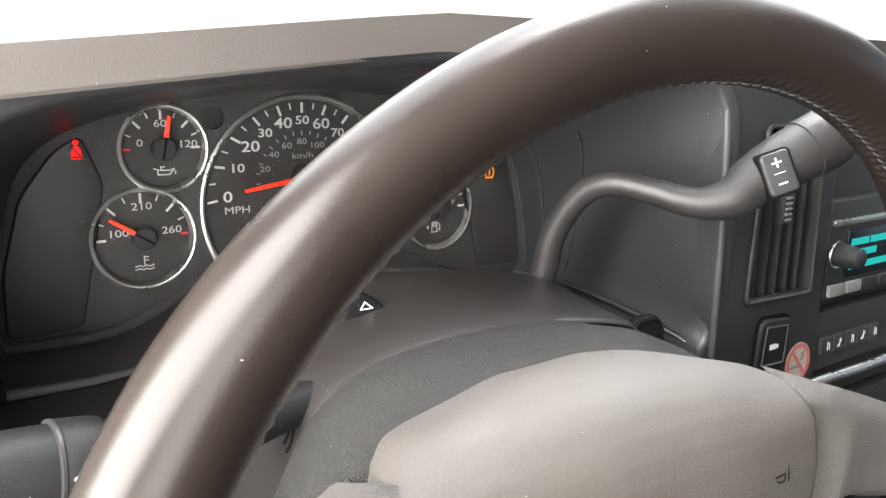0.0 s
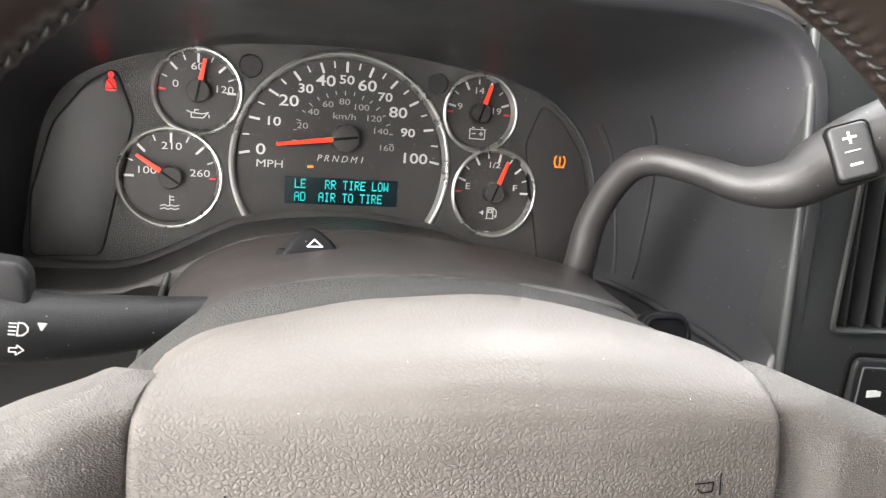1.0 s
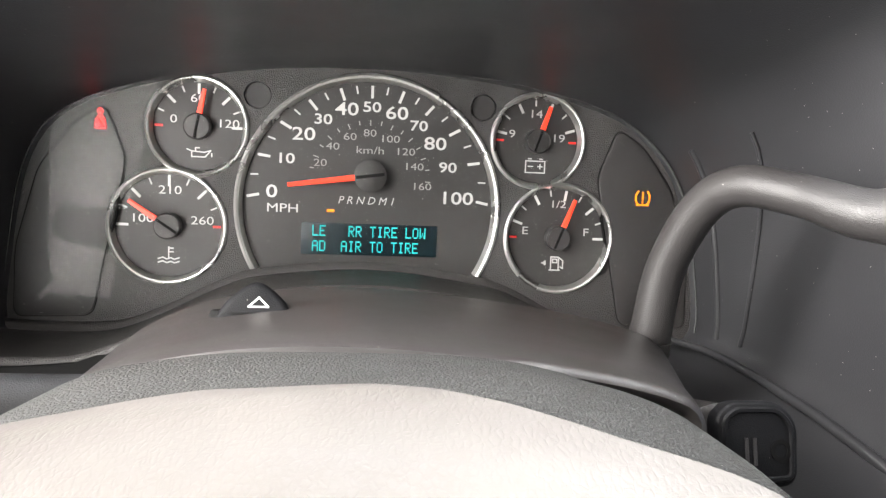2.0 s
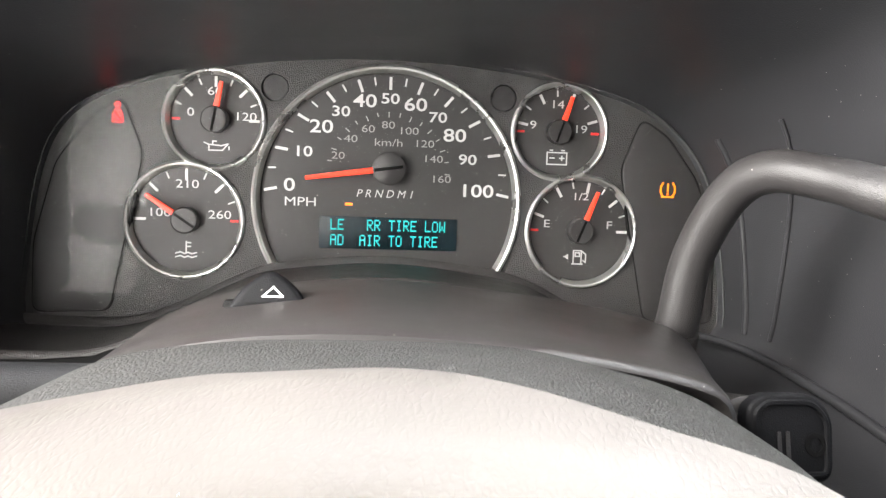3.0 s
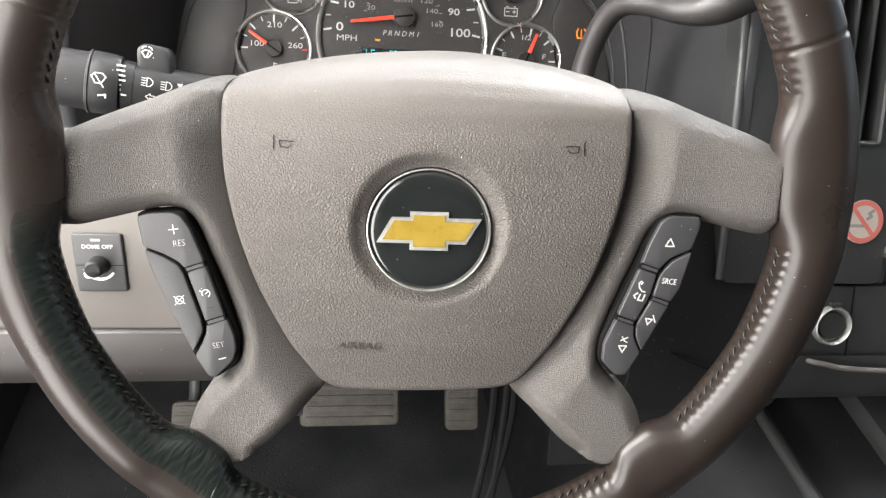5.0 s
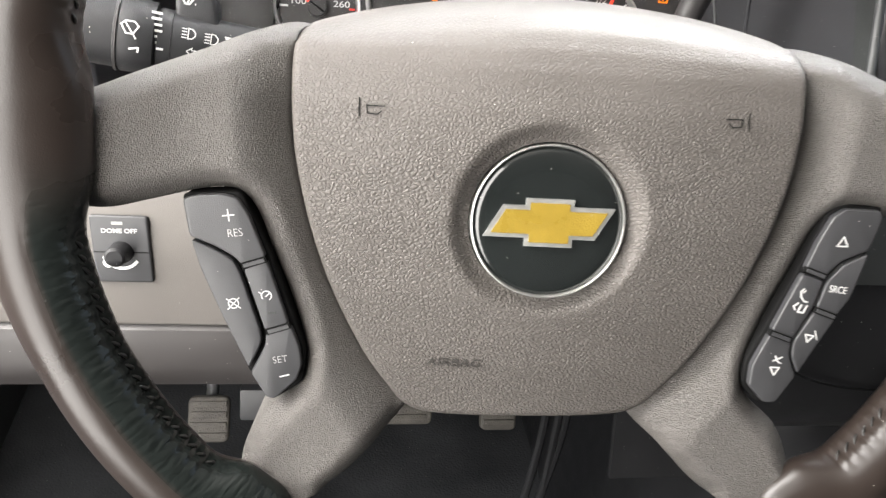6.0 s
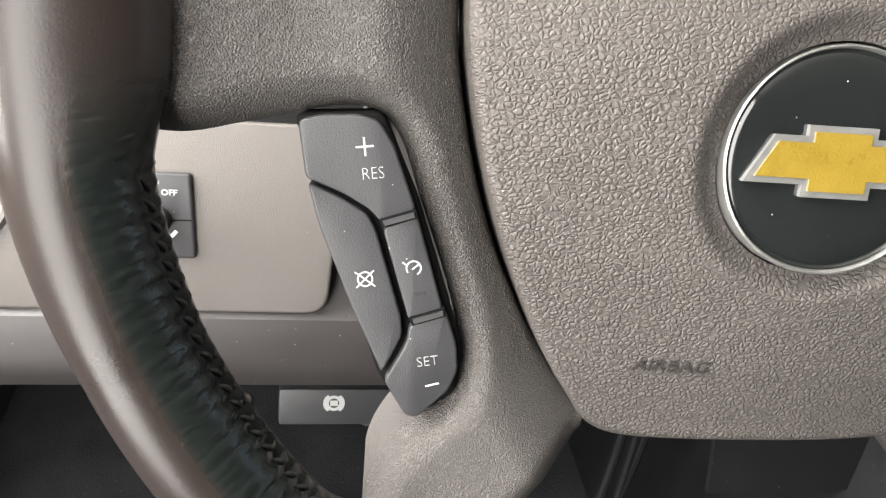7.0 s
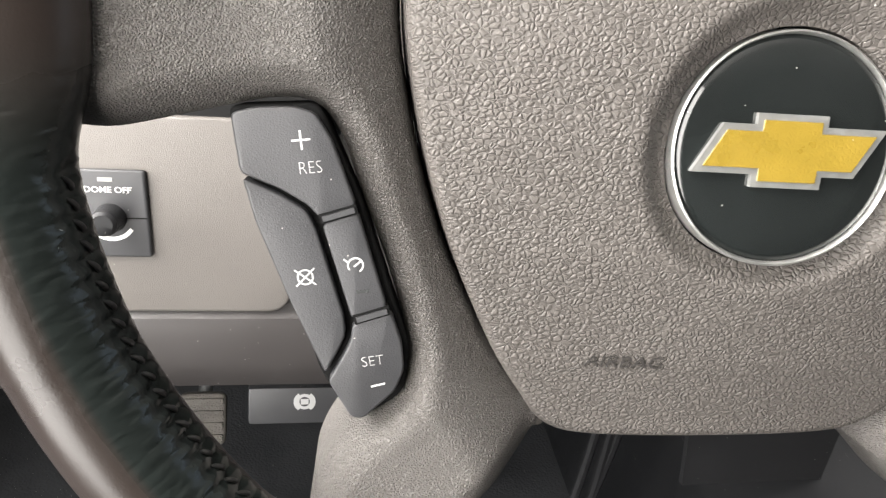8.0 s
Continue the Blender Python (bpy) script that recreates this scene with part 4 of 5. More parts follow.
small_gauge("fuel_gauge", (0.1215, 0.0980), 0.0295, "fuel dial reading a little over half", (("E", -0.0185, 0.0035, 0.0062), ("1/2", 0.0000, 0.0190, 0.0058), ("F", 0.0170, 0.0035, 0.0062)),
            scale_marks(160, 0, 8, 0.0058), (180,), 69, FUEL_ICON)
# clear lens over the dials, its top leaning towards the driver
def cluster_lens():
    line = inset(curve(CLUSTER_EDGE, 120), -0.001)
    bm = holed(line, [], 0.0, 0.0015)
    for v in bm.verts:
        v.co.y += 0.3185 - LENS_LEAN * (v.co.z - 0.042)
    back = [e for e in bm.edges if len(e.link_faces) == 1]
    bmesh.ops.triangle_fill(bm, use_beauty=True, edges=back)
    return bm


LENS_LEAN = 0.03
lens = part("lens", cluster_lens(), LENS, cluster, "clear plastic lens over the dials", smooth=False)
lens.visible_shadow = False
# warning lamps
belt = part("seatbelt_lamp", turned((-0.1264, 0.1572), [(0.0001, RIM - 0.0016), (0.0016, RIM - 0.0016), (0.0017, RIM - 0.0008)], 20), LAMP_RED, cluster, "lit red seat-belt warning lamp")
part("seated_figure", slab(rounded([(-0.1296, 0.1478), (-0.1232, 0.1478), (-0.1240, 0.1536), (-0.1254, 0.1552), (-0.1274, 0.1552), (-0.1288, 0.1536)], 0.0010, 3), RIM - 0.0016, RIM - 0.0008, 0.0002, 1), LAMP_RED, belt)
part("belt_strap", strokes([[(-0.1287, 0.1545), (-0.1242, 0.1492)], [(-0.1292, 0.1490), (-0.1236, 0.1490)]], 0.0006, RIM - 0.0019), BLACK, belt)
part("tyre_lamp", strokes([[(-0.0025, -0.0035), (-0.0040, -0.001), (-0.0040, 0.002), (-0.0028, 0.0042)], [(0.0025, -0.0035), (0.0040, -0.001), (0.0040, 0.002), (0.0028, 0.0042)], [(-0.0034, -0.0035), (0.0034, -0.0035)],
                           [(0, 0.0036), (0, -0.0004)], [(0, -0.0016), (0, -0.0023)]], 0.0009, RIM - 0.0014, (0.1693, 0.1222)), LAMP_AMBER, cluster, "lit amber tyre-pressure lamp")


# ---- steering column ----
column = thing("steering_column", (0.015, 0.20, 0.0), label="brown-black plastic steering column shroud", category="steering column")
ARCH = [(-0.085, -0.02), (-0.086, 0.02), (-0.0838, 0.0480), (-0.0792, 0.0610), (-0.0690, 0.0703), (-0.050, 0.0766), (-0.027, 0.0803), (0.0, 0.0815), (0.030, 0.0803), (0.063, 0.0765), (0.0886, 0.0722), (0.1060, 0.0676),
        (0.1140, 0.0625), (0.1165, 0.050), (0.1165, 0.01), (0.112, -0.025), (0.09, -0.048), (0.04, -0.06), (-0.03, -0.06), (-0.07, -0.045)]


def shroud_ring(y, wide, lift):
    """A cross-section of the column cover: its top swells behind the front edge, its key side widens."""
    f = min(1.0, (y - 0.1165) / 0.0835)
    ring = []
    for p in curve(ARCH, 140):
        top = min(1.0, max(0.0, (p[1] - 0.03) / 0.03))
        rise = float(np.interp(p[0], (-0.08, -0.05, 0.0, 0.06, 0.11), (-0.0045, 0.0, 0.0028, 0.0022, 0.0008))) * f * top
        k = wide if p[0] > 0.015 else 1 + (wide - 1) * 0.3
        ring.append(Vector((0.015 + (p[0] - 0.015) * k, y, p[1] + lift + rise)))
    return ring


def shroud():
    front = curve(ARCH, 140)
    rings = [at_depth(inset(front, 0.0070), 0.150), at_depth(inset(front, 0.0060), 0.118), at_depth(inset(front, 0.0045), 0.1140), at_depth(inset(front, 0.0022), 0.1124), at_depth(inset(front, 0.0006), 0.1134),
             shroud_ring(0.1165, 1.002, 0.0004)]
    rings += [shroud_ring(y, w, l) for y, w, l in ((0.135, 1.04, 0.0002), (0.16, 1.11, 0.0), (0.19, 1.19, 0.0), (0.21, 1.23, -0.0008), (0.23, 1.25, -0.0030), (0.245, 1.25, -0.0060), (0.265, 1.25, -0.011), (0.29, 1.25, -0.020))]
    return loft(rings)


part("shroud", shroud(), SHROUD, column, "satin brown-black column cover")
part("shroud_seam", tube([(0.1168, 0.1215, -0.02), (0.1176, 0.1215, 0.02), (0.1172, 0.1215, 0.045)], 0.0005, 6), BLACK, column)


def tilted(bm, origin, normal, up=(0, 0, 1)):
    """Moves work laid out in the x-z plane, facing -y, to a place and a direction."""
    n = Vector(normal).normalized()
    x = Vector(up).cross(n).normalized()
    z = n.cross(x)
    m = Matrix((x, -n, z)).transposed().to_4x4()
    m.translation = origin
    bm.transform(m)
    return bm


# hazard button
HZ, HN = (-0.0275, 0.1665, 0.0805), (0, -0.86, 0.51)
hazard = part("hazard_button", tilted(slab(curve([(-0.0118, -0.004), (0.0118, -0.004), (0.0112, 0.0025), (0.0055, 0.0088), (0.0, 0.0115), (-0.0055, 0.0088), (-0.0112, 0.0025)], 60), -0.003, 0.014, 0.003, 4), HZ, HN), MATT_BLACK, column, "black hazard button with a white triangle")
part("triangle_print", tilted(strokes([[(-0.0034, -0.0006), (0.0034, -0.0006), (0.0, 0.0029), (-0.0034, -0.0006)]], 0.0006, -0.0032, (0.0012, 0.0018)), HZ, HN), WHITE, hazard)
part("hazard_slot", loft([[Vector((-0.0272 + a * math.cos(2 * math.pi * k / 32), 0.1672 + b * math.sin(2 * math.pi * k / 32), z)) for k in range(32)] for a, b, z in ((0.0165, 0.0052, 0.0790), (0.0155, 0.0046, 0.0812))], True, False, True), BLACK, column)

# ignition lock and key
KO, KNORM = (0.1400, 0.1290, 0.0455), (0.10, -1, 0.22)
lock = part("ignition_lock", tilted(turned((0, 0), [(0.0001, 0.004), (0.0135, 0.004), (0.0155, 0.0055), (0.0160, 0.05)], 40), (0.1330, 0.132, 0.0430), KNORM), SHROUD, column)
key = thing("ignition_key", (0.1400, 0.13, 0.0455), label="black plastic headed key in the ignition", category="key")
part("key_head", tilted(slab(rounded([(-0.0145, -0.013), (0.0145, -0.013), (0.0155, 0.008), (0.009, 0.0150), (-0.009, 0.0155), (-0.0150, 0.011)], 0.006, 5), -0.003, 0.003, 0.0018), KO, KNORM), MATT_BLACK, key)
part("key_rim", tilted(loft([at_depth(inset(rounded([(-0.0145, -0.013), (0.0145, -0.013), (0.0155, 0.008), (0.009, 0.0150), (-0.009, 0.0155), (-0.0150, 0.011)], 0.006, 5), d), y) for d, y in ((0.0016, -0.0028), (0.0024, -0.0038), (0.0034, -0.0038), (0.0040, -0.0026))]), KO, KNORM), MATT_BLACK, key)
part("key_mark", tilted(strokes([[(-0.0045, 0.003), (-0.0045, -0.005)], [(-0.0015, 0.003), (-0.0015, -0.005)]], 0.0014, -0.0033), KO, KNORM), LEVERMAT, key)
part("key_hole", tilted(strokes([ring_line((0.008, -0.001), 0.0030, 20)], 0.0014, -0.0033), KO, KNORM), BLACK, key)
part("key_ring", tube([(0.1480 + 0.004 * math.cos(a), 0.1255 + 0.005 * math.cos(a), 0.0365 + 0.010 * math.sin(a)) for a in [2 * math.pi * i / 32 for i in range(32)]], 0.0007, 8, closed=True), STEEL, key)

# ---- left stalk ----
stalk = thing("turn_signal_stalk", (-0.10, 0.12, 0.06), label="black multifunction stalk with white light and wiper icons", category="stalk")
AX = [(-0.060, 0.131, 0.0600), (-0.090, 0.1255, 0.0590), (-0.112, 0.1205, 0.0588), (-0.130, 0.1165, 0.0595), (-0.1500, 0.1130, 0.0612), (-0.1560, 0.1122, 0.0620)]
part("lever", tube(curve(AX, 30, False), [0.0075 + 0.0063 * min(1.0, (i / 24) ** 1.1) for i in range(30)], 32), STALKMAT, stalk)


def along(a, b, prof, n=40):
    """A turned body from a towards b: profile of (distance, radius)."""
    a, b = Vector(a), Vector(b)
    d = (b - a).normalized()
    return tube([a + d * s for s, r in prof], [r for s, r in prof], n)


left_side = sorted([(p[1], p[0]) for p in curve(ARCH, 140) if p[0] < -0.05 and p[1] > 0.0])


def shroud_side(y, z):
    x = float(np.interp(z, [q[0] for q in left_side], [q[1] for q in left_side]))
    return Vector((0.015 + (x - 0.015) * float(np.interp(y, (0.1165, 0.135, 0.16), (1.0, 1.012, 1.033))), y, z))


# black arcs give the shaded look of a recess round the stalk
for r in (0.0150, 0.0110):
    part("stalk_recess_line", tube([shroud_side(0.1385 + r * math.cos(a), 0.0490 + r * math.sin(a)) for a in [math.pi * (k / 20 * 1.5 - 0.25) for k in range(21)]], 0.0008, 8), BLACK, column, "black line painting the shaded edge of the stalk recess")
TIPA, TIPB = (-0.1545, 0.1124, 0.0617), (-0.230, 0.1040, 0.0712)
part("dial_collar", along(TIPA, TIPB, [(0.0, 0.012), (0.0005, 0.0142), (0.006, 0.0146), (0.0065, 0.0138), (0.0072, 0.0138), (0.0078, 0.0160), (0.012, 0.0168), (0.0215, 0.0172), (0.0228, 0.0166), (0.0232, 0.013)]), STALKMAT, stalk)
part("collar_seam", along(TIPA, TIPB, [(0.0226, 0.0160), (0.0230, 0.01745), (0.0242, 0.01745), (0.0246, 0.0160)]), LEVERMAT, stalk)
part("end_knob", along(TIPA, TIPB, [(0.024, 0.0145), (0.0246, 0.0160), (0.040, 0.0158), (0.060, 0.0150), (0.066, 0.0140), (0.069, 0.0115), (0.070, 0.004)]), STALKMAT, stalk)
part("washer_paddle", slab(rounded([(-0.1530, 0.062), (-0.1330, 0.062), (-0.1335, 0.0800), (-0.1365, 0.0845), (-0.1480, 0.0865), (-0.1525, 0.0840)], 0.005, 5), 0.1065, 0.1185, 0.0025), STALKMAT, stalk)


def on_stalk(lines, width, at, y, parent=stalk, name="icon_print", scale=1.0):
    bm = strokes(lines, width * 0.8, y, at, scale * 0.9, -7)
    for v in bm.verts:
        v.co.y += 0.17 * (v.co.x - at[0])
    return part(name, bm, DIALPRINT, parent)


LAMP = [[(-0.001, 0.004), (-0.001, -0.004), (0.002, -0.0036), (0.0042, -0.0012), (0.0042, 0.0012), (0.002, 0.0036), (-0.001, 0.004)]] + [[(-0.0055, z), (-0.0022, z)] for z in (-0.0034, -0.0012, 0.0012, 0.0034)]
on_stalk(LAMP, 0.0006, (-0.1445, 0.0652), 0.0962, scale=0.64)
on_stalk(LAMP, 0.0006, (-0.1350, 0.0634), 0.0985, scale=0.64)
on_stalk([[(-0.0017, 0.0018), (0.0017, 0.0018)], [(-0.0012, 0.0008), (0.0012, 0.0008)], [(-0.0007, -0.0002), (0.0007, -0.0002)], [(-0.0003, -0.0012), (0.0003, -0.0012)]], 0.0008, (-0.1285, 0.0635), 0.1003, scale=0.75)
on_stalk([[(-0.003, 0), (0.0, 0.0024), (0.0, 0.001), (0.003, 0.001), (0.003, -0.001), (0.0, -0.001), (0.0, -0.0024), (-0.003, 0)]], 0.0005, (-0.1440, 0.0573), 0.0972, scale=0.8)
on_stalk([[(0.003, 0), (0.0, 0.0024), (0.0, 0.001), (-0.003, 0.001), (-0.003, -0.001), (0.0, -0.001), (0.0, -0.0024), (0.003, 0)]], 0.0005, (-0.1362, 0.0560), 0.0990, scale=0.8)
on_stalk([[(-0.004, 0.002), (-0.002, 0.004), (0.002, 0.004), (0.004, 0.002), (0.0016, -0.002), (-0.0016, -0.002), (-0.004, 0.002)], [(0.003, -0.004), (-0.002, 0.003)]], 0.0008, (-0.1695, 0.0655), 0.0932)
on_stalk([[(-0.002, 0.0), (0.002, 0.001), (0.002, -0.001)]], 0.0010, (-0.1685, 0.0570), 0.0945)
for i in range(7):
    on_stalk([[(-0.0028 + 0.0003 * i, 0), (0.0014, 0)]], 0.0013, (-0.1582, 0.0735 - 0.0026 * i), 0.0972 + (0.0016 if i in (0,) else 0.0) + 0.0002 * abs(i - 2.5), name="scale_print")
on_stalk([[(-0.0034, 0.001), (-0.0015, 0.0026), (0.0015, 0.0026), (0.0034, 0.001), (0.0012, -0.0024), (-0.0012, -0.0024), (-0.0034, 0.001)], [(0.0, -0.002), (0.0012, 0.0016)], [(-0.0034, 0.0034), (-0.0026, 0.0048), (-0.001, 0.0052)], [(0.0034, 0.0034), (0.0026, 0.0048), (0.001, 0.0052)], [(0.0048, -0.0018), (0.0088, -0.0018)], [(0.0053, -0.0006), (0.0083, -0.0006)], [(0.0058, 0.0006), (0.0078, 0.0006)], [(0.0064, 0.0018), (0.0072, 0.0018)]], 0.0009, (-0.1468, 0.0806), 0.1060, name="washer_print", scale=0.85)

# ---- gear lever ----
lever = thing("gear_lever", (0.138, 0.22, 0.06), label="dark grey column gear lever with a plus-minus rocker", category="gear lever")
LV = [(0.134, 0.226, 0.046), (0.1378, 0.2195, 0.064), (0.1405, 0.213, 0.095), (0.1470, 0.197, 0.122), (0.1545, 0.179, 0.1318), (0.1670, 0.156, 0.1290), (0.1790, 0.134, 0.1238), (0.1930, 0.119, 0.1268), (0.2060, 0.1145, 0.1360), (0.2175, 0.1085, 0.1450),
      (0.2335, 0.1010, 0.1550), (0.2500, 0.0940, 0.1640), (0.2525, 0.0930, 0.1652)]
lr = [0.0105, 0.0092, 0.0085, 0.0083, 0.0081, 0.0079, 0.0090, 0.0122, 0.0152, 0.0168, 0.0176, 0.0178, 0.0150]
fine = curve(LV, 70, False)
cum = [0.0]
for a, b in zip(LV, LV[1:]):
    cum.append(cum[-1] + (Vector(b) - Vector(a)).length)
radii = [float(np.interp(cum[-1] * i / 69, cum, lr)) for i in range(70)]
part("arm", tube(fine, radii, 24), LEVERMAT, lever)
part("base_cup", tube([(0.128, 0.228, 0.040), (0.1375, 0.2205, 0.060), (0.1380, 0.2195, 0.064)], [0.0122, 0.0110, 0.0100], 24), LEVERMAT, lever)
KN, KUP, KAT = (-0.62, -0.76, 0.15), (-0.42, 0.0, 0.90), (0.2045, 0.0965, 0.1440)
rocker = part("rocker", tilted(slab(rounded([(-0.0085, -0.0125), (0.0085, -0.0125), (0.0085, 0.0125), (-0.0085, 0.0125)], 0.003, 4), -0.0022, 0.008, 0.0016), KAT, KN, KUP), BUTTON, lever, "black plus-minus rocker")
part("rocker_gap", tilted(slab(rounded([(-0.0095, -0.0135), (0.0095, -0.0135), (0.0095, 0.0135), (-0.0095, 0.0135)], 0.0035, 4), -0.0004, 0.008, 0.0002, 1), KAT, KN, KUP), BLACK, lever)
part("rocker_print", tilted(strokes([[(-0.0025, 0.0062), (0.0025, 0.0062)], [(0, 0.0087), (0, 0.0037)], [(-0.0022, -0.0062), (0.0022, -0.0062)]], 0.0010, -0.0024), KAT, KN, KUP), WHITE, rocker)
part("rocker_line", tilted(strokes([[(-0.0032, 0.0), (0.0032, 0.0)]], 0.0004, -0.0024), KAT, KN, KUP), WHITE, rocker)
end_a = Vector((0.2335, 0.1010, 0.1550))
part("end_cap", along(end_a, (0.2500, 0.0940, 0.1640), [(0.0, 0.0170), (0.0004, 0.0184), (0.016, 0.0187), (0.021, 0.0176), (0.0235, 0.0135), (0.0245, 0.006)]), LEVERMAT, lever)

# ---- pedals and the release handle ----


def pedal(name, x0, x1, y, z, tall, ribs, mat, label, lean=50, tilt_arm=0.30):
    at = pose((x0 + x1) / 2, y, z + HUB_HEIGHT, lean - 90, 0, 0)
    ob = thing(name, (0, 0, 0), at, label=label, category="pedal")
    w = (x1 - x0) / 2
    p = part("pad", slab(rounded([(-w, 0), (w, 0), (w, tall), (-w, tall)], 0.008, 4), 0.0, 0.012, 0.003), mat, ob, "", at)
    for i in range(ribs):
        u = tall * (i + 0.7) / (ribs + 0.4)
        part("rib", box((-w * 0.88, -0.0025, u - 0.003), (w * 0.88, 0.001, u + 0.003), 0.001), mat, p, "", at)
    up = at.inverted() @ Vector((at.translation.x, 0.62, 0.60))
    part("arm", tube(curve([(0, 0.010, tall * 0.6), (0.0, 0.030, tall + 0.03), (up.x, up.y * 0.6 + 0.012, up.z * 0.6 + tall * 0.3), up], 16, False), 0.007, 10), STEEL, ob, "", at)
    return ob


pedal("brake_pedal", -0.078, 0.044, 0.370, -0.536, 0.070, 5, PEDALMAT, "worn wide brake pedal with rubber ribs")
pedal("accelerator_pedal", 0.108, 0.152, 0.386, -0.566, 0.12, 8, PEDALMAT, "narrow ribbed accelerator pedal")
pedal("parking_brake_pedal", -0.226, -0.182, 0.345, -0.534, 0.050, 4, PEDALMAT, "small ribbed parking brake pedal")
release = thing("brake_release_handle", (-0.13, 0.35, -0.222), label="dark parking brake release handle with a pale icon", category="handle")
part("grip", box((-0.1505, 0.350, -0.2385), (-0.068, 0.372, -0.2105), 0.003), BUTTON, release)
part("icon_print", strokes([ring_line((0, 0), 0.0048, 16), [(-0.002, 0.001), (0.002, 0.001)], [(-0.002, -0.001), (0.002, -0.001)], ring_line((0, 0), 0.0066, 8, 130, 230), ring_line((0, 0), 0.0066, 8, -50, 50)], 0.0021, 0.3495, (-0.1112, -0.2210)), DIALPRINT, release)
part("rod", tube([(-0.11, 0.36, -0.222), (-0.11, 0.50, -0.10)], 0.009, 10), STEEL, release)
part("cross_beam", tube([(-0.49, 0.62, 0.60), (0.5, 0.62, 0.60), (1.05, 0.62, 0.60)], 0.03, 16), STEEL, dashboard, "", FLAT)
# under-dash clutter
col_sh = thing("steering_shaft", (0.02, 0.40, -0.05), label="dull steel steering shaft under the dash", category="shaft")
part("shaft", tube([(0.015, 0.25, -0.02), (0.03, 0.62, -0.10)], 0.016, 20), STEEL, col_sh)
part("joint", tube([(0.022, 0.44, -0.06), (0.0245, 0.50, -0.073)], 0.026, 16), STEEL, col_sh)
wires = thing("wiring_harness", (0.09, 0.40, -0.25), label="black wiring harness hanging under the dash", category="cable")
for i, (x, b) in enumerate(((0.098, 0.02), (0.108, 0.03), (0.118, 0.012))):
    part("cable", tube(curve([(x, 0.30, -0.10), (x + b, 0.36, -0.24), (x + 0.01, 0.42, -0.42), (x + 0.02, 0.55, -0.60)], 24, False), 0.004, 8), STALKMAT, wires)
# engine cover between the seats
cover = thing("engine_cover", (0.55, 0.15, -0.4), pose(0, 0, 0), label="charcoal plastic engine cover beside the footwell", category="engine cover")
cover.matrix_world = pose(0.55, 0.25, 0.0)
WORLD[cover] = pose(0.55, 0.25, 0.0)
cv = loft([[Vector((x + dx, y, z)) for x, z in ((0.23, 0.0), (0.255, 0.30), (0.285, 0.40), (0.33, 0.445), (0.40, 0.455), (0.9, 0.455), (0.95, 0.0))] for y, dx in ((-0.35, 0.03), (-0.1, 0.02), (0.2, 0.0), (0.62, -0.02))], True, True, True)
part("body", cv, STALKMAT, cover, "", FLAT, sharp=60)
part("tray_edge", tube([(0.335, -0.35, 0.452), (0.325, 0.0, 0.4535), (0.315, 0.35, 0.4535)], 0.006, 10), CENTRE, cover, "", FLAT)
part("cubby", box((0.40, 0.05, 0.45), (0.80, 0.40, 0.475), 0.01), CENTRE, cover, "", FLAT)


# ---- steering wheel ----
wheel = thing("steering_wheel", (0, 0, 0), WHEEL, label="dark leather steering wheel with grey four-spoke hub and round badge", category="steering wheel")
RC, RR = Vector((0.001, 0.0004, 0.0206)), 0.1885
RU, RV = Vector((math.cos(0.037), math.sin(0.037), 0)).normalized(), Vector((0, math.sin(-0.0487), math.cos(-0.0487)))
RN = RU.cross(RV).normalized()
if RN.y > 0:
    RN = -RN


def near_angle(a, b):
    return abs((a - b + 180) % 360 - 180)


def grip(th):
    """How thick the rim is at an angle in degrees."""
    swell = max(math.exp(-(near_angle(th, 8) / 38) ** 4), math.exp(-(near_angle(th, 172) / 38) ** 4), 0.75 * math.exp(-(near_angle(th, -45) / 30) ** 4), 0.75 * math.exp(-(near_angle(th, 225) / 30) ** 4))
    return 0.0141 + 0.0027 * swell


SPOKES_AT = ((177.8, 9.5), (4.6, 9.5), (231.0, 5.5), (-49.0, 5.5))
STITCH_PHI = 169.0


def rim_point(th, phi, lift=0.0):
    """A point of the rim: th round the wheel, phi round the bar (0 outward, 90 towards the driver)."""
    a, p = radians(th), radians(phi)
    er = RU * math.cos(a) + RV * math.sin(a)
    r = grip(th) + lift
    inward = max(0.0, -math.cos(p))
    flare = sum(math.exp(-(near_angle(th, s) / w) ** 4) for s, w in SPOKES_AT)
    away = min(near_angle(th, s) / w for s, w in SPOKES_AT)
    # sunken stitch line with puckers between the stitches
    d = near_angle(phi, STITCH_PHI) / 9.0
    if away > 1.25:
        r -= 0.0012 * math.exp(-d * d)
        q = near_angle(phi, STITCH_PHI) / 26.0
        r += 0.0005 * math.exp(-((q - 0.55) / 0.35) ** 2) * math.cos(radians(th * 360 / 1.62))
    # grooves where the leather pieces meet
    for g in (23.5, 156.5):
        r -= 0.0009 * math.exp(-(near_angle(th, g) / 0.35) ** 2)
    return RC + er * (RR + r * math.cos(p) - flare * inward * 0.0080) + RN * (r * math.sin(p) * (1 - 0.12 * flare))


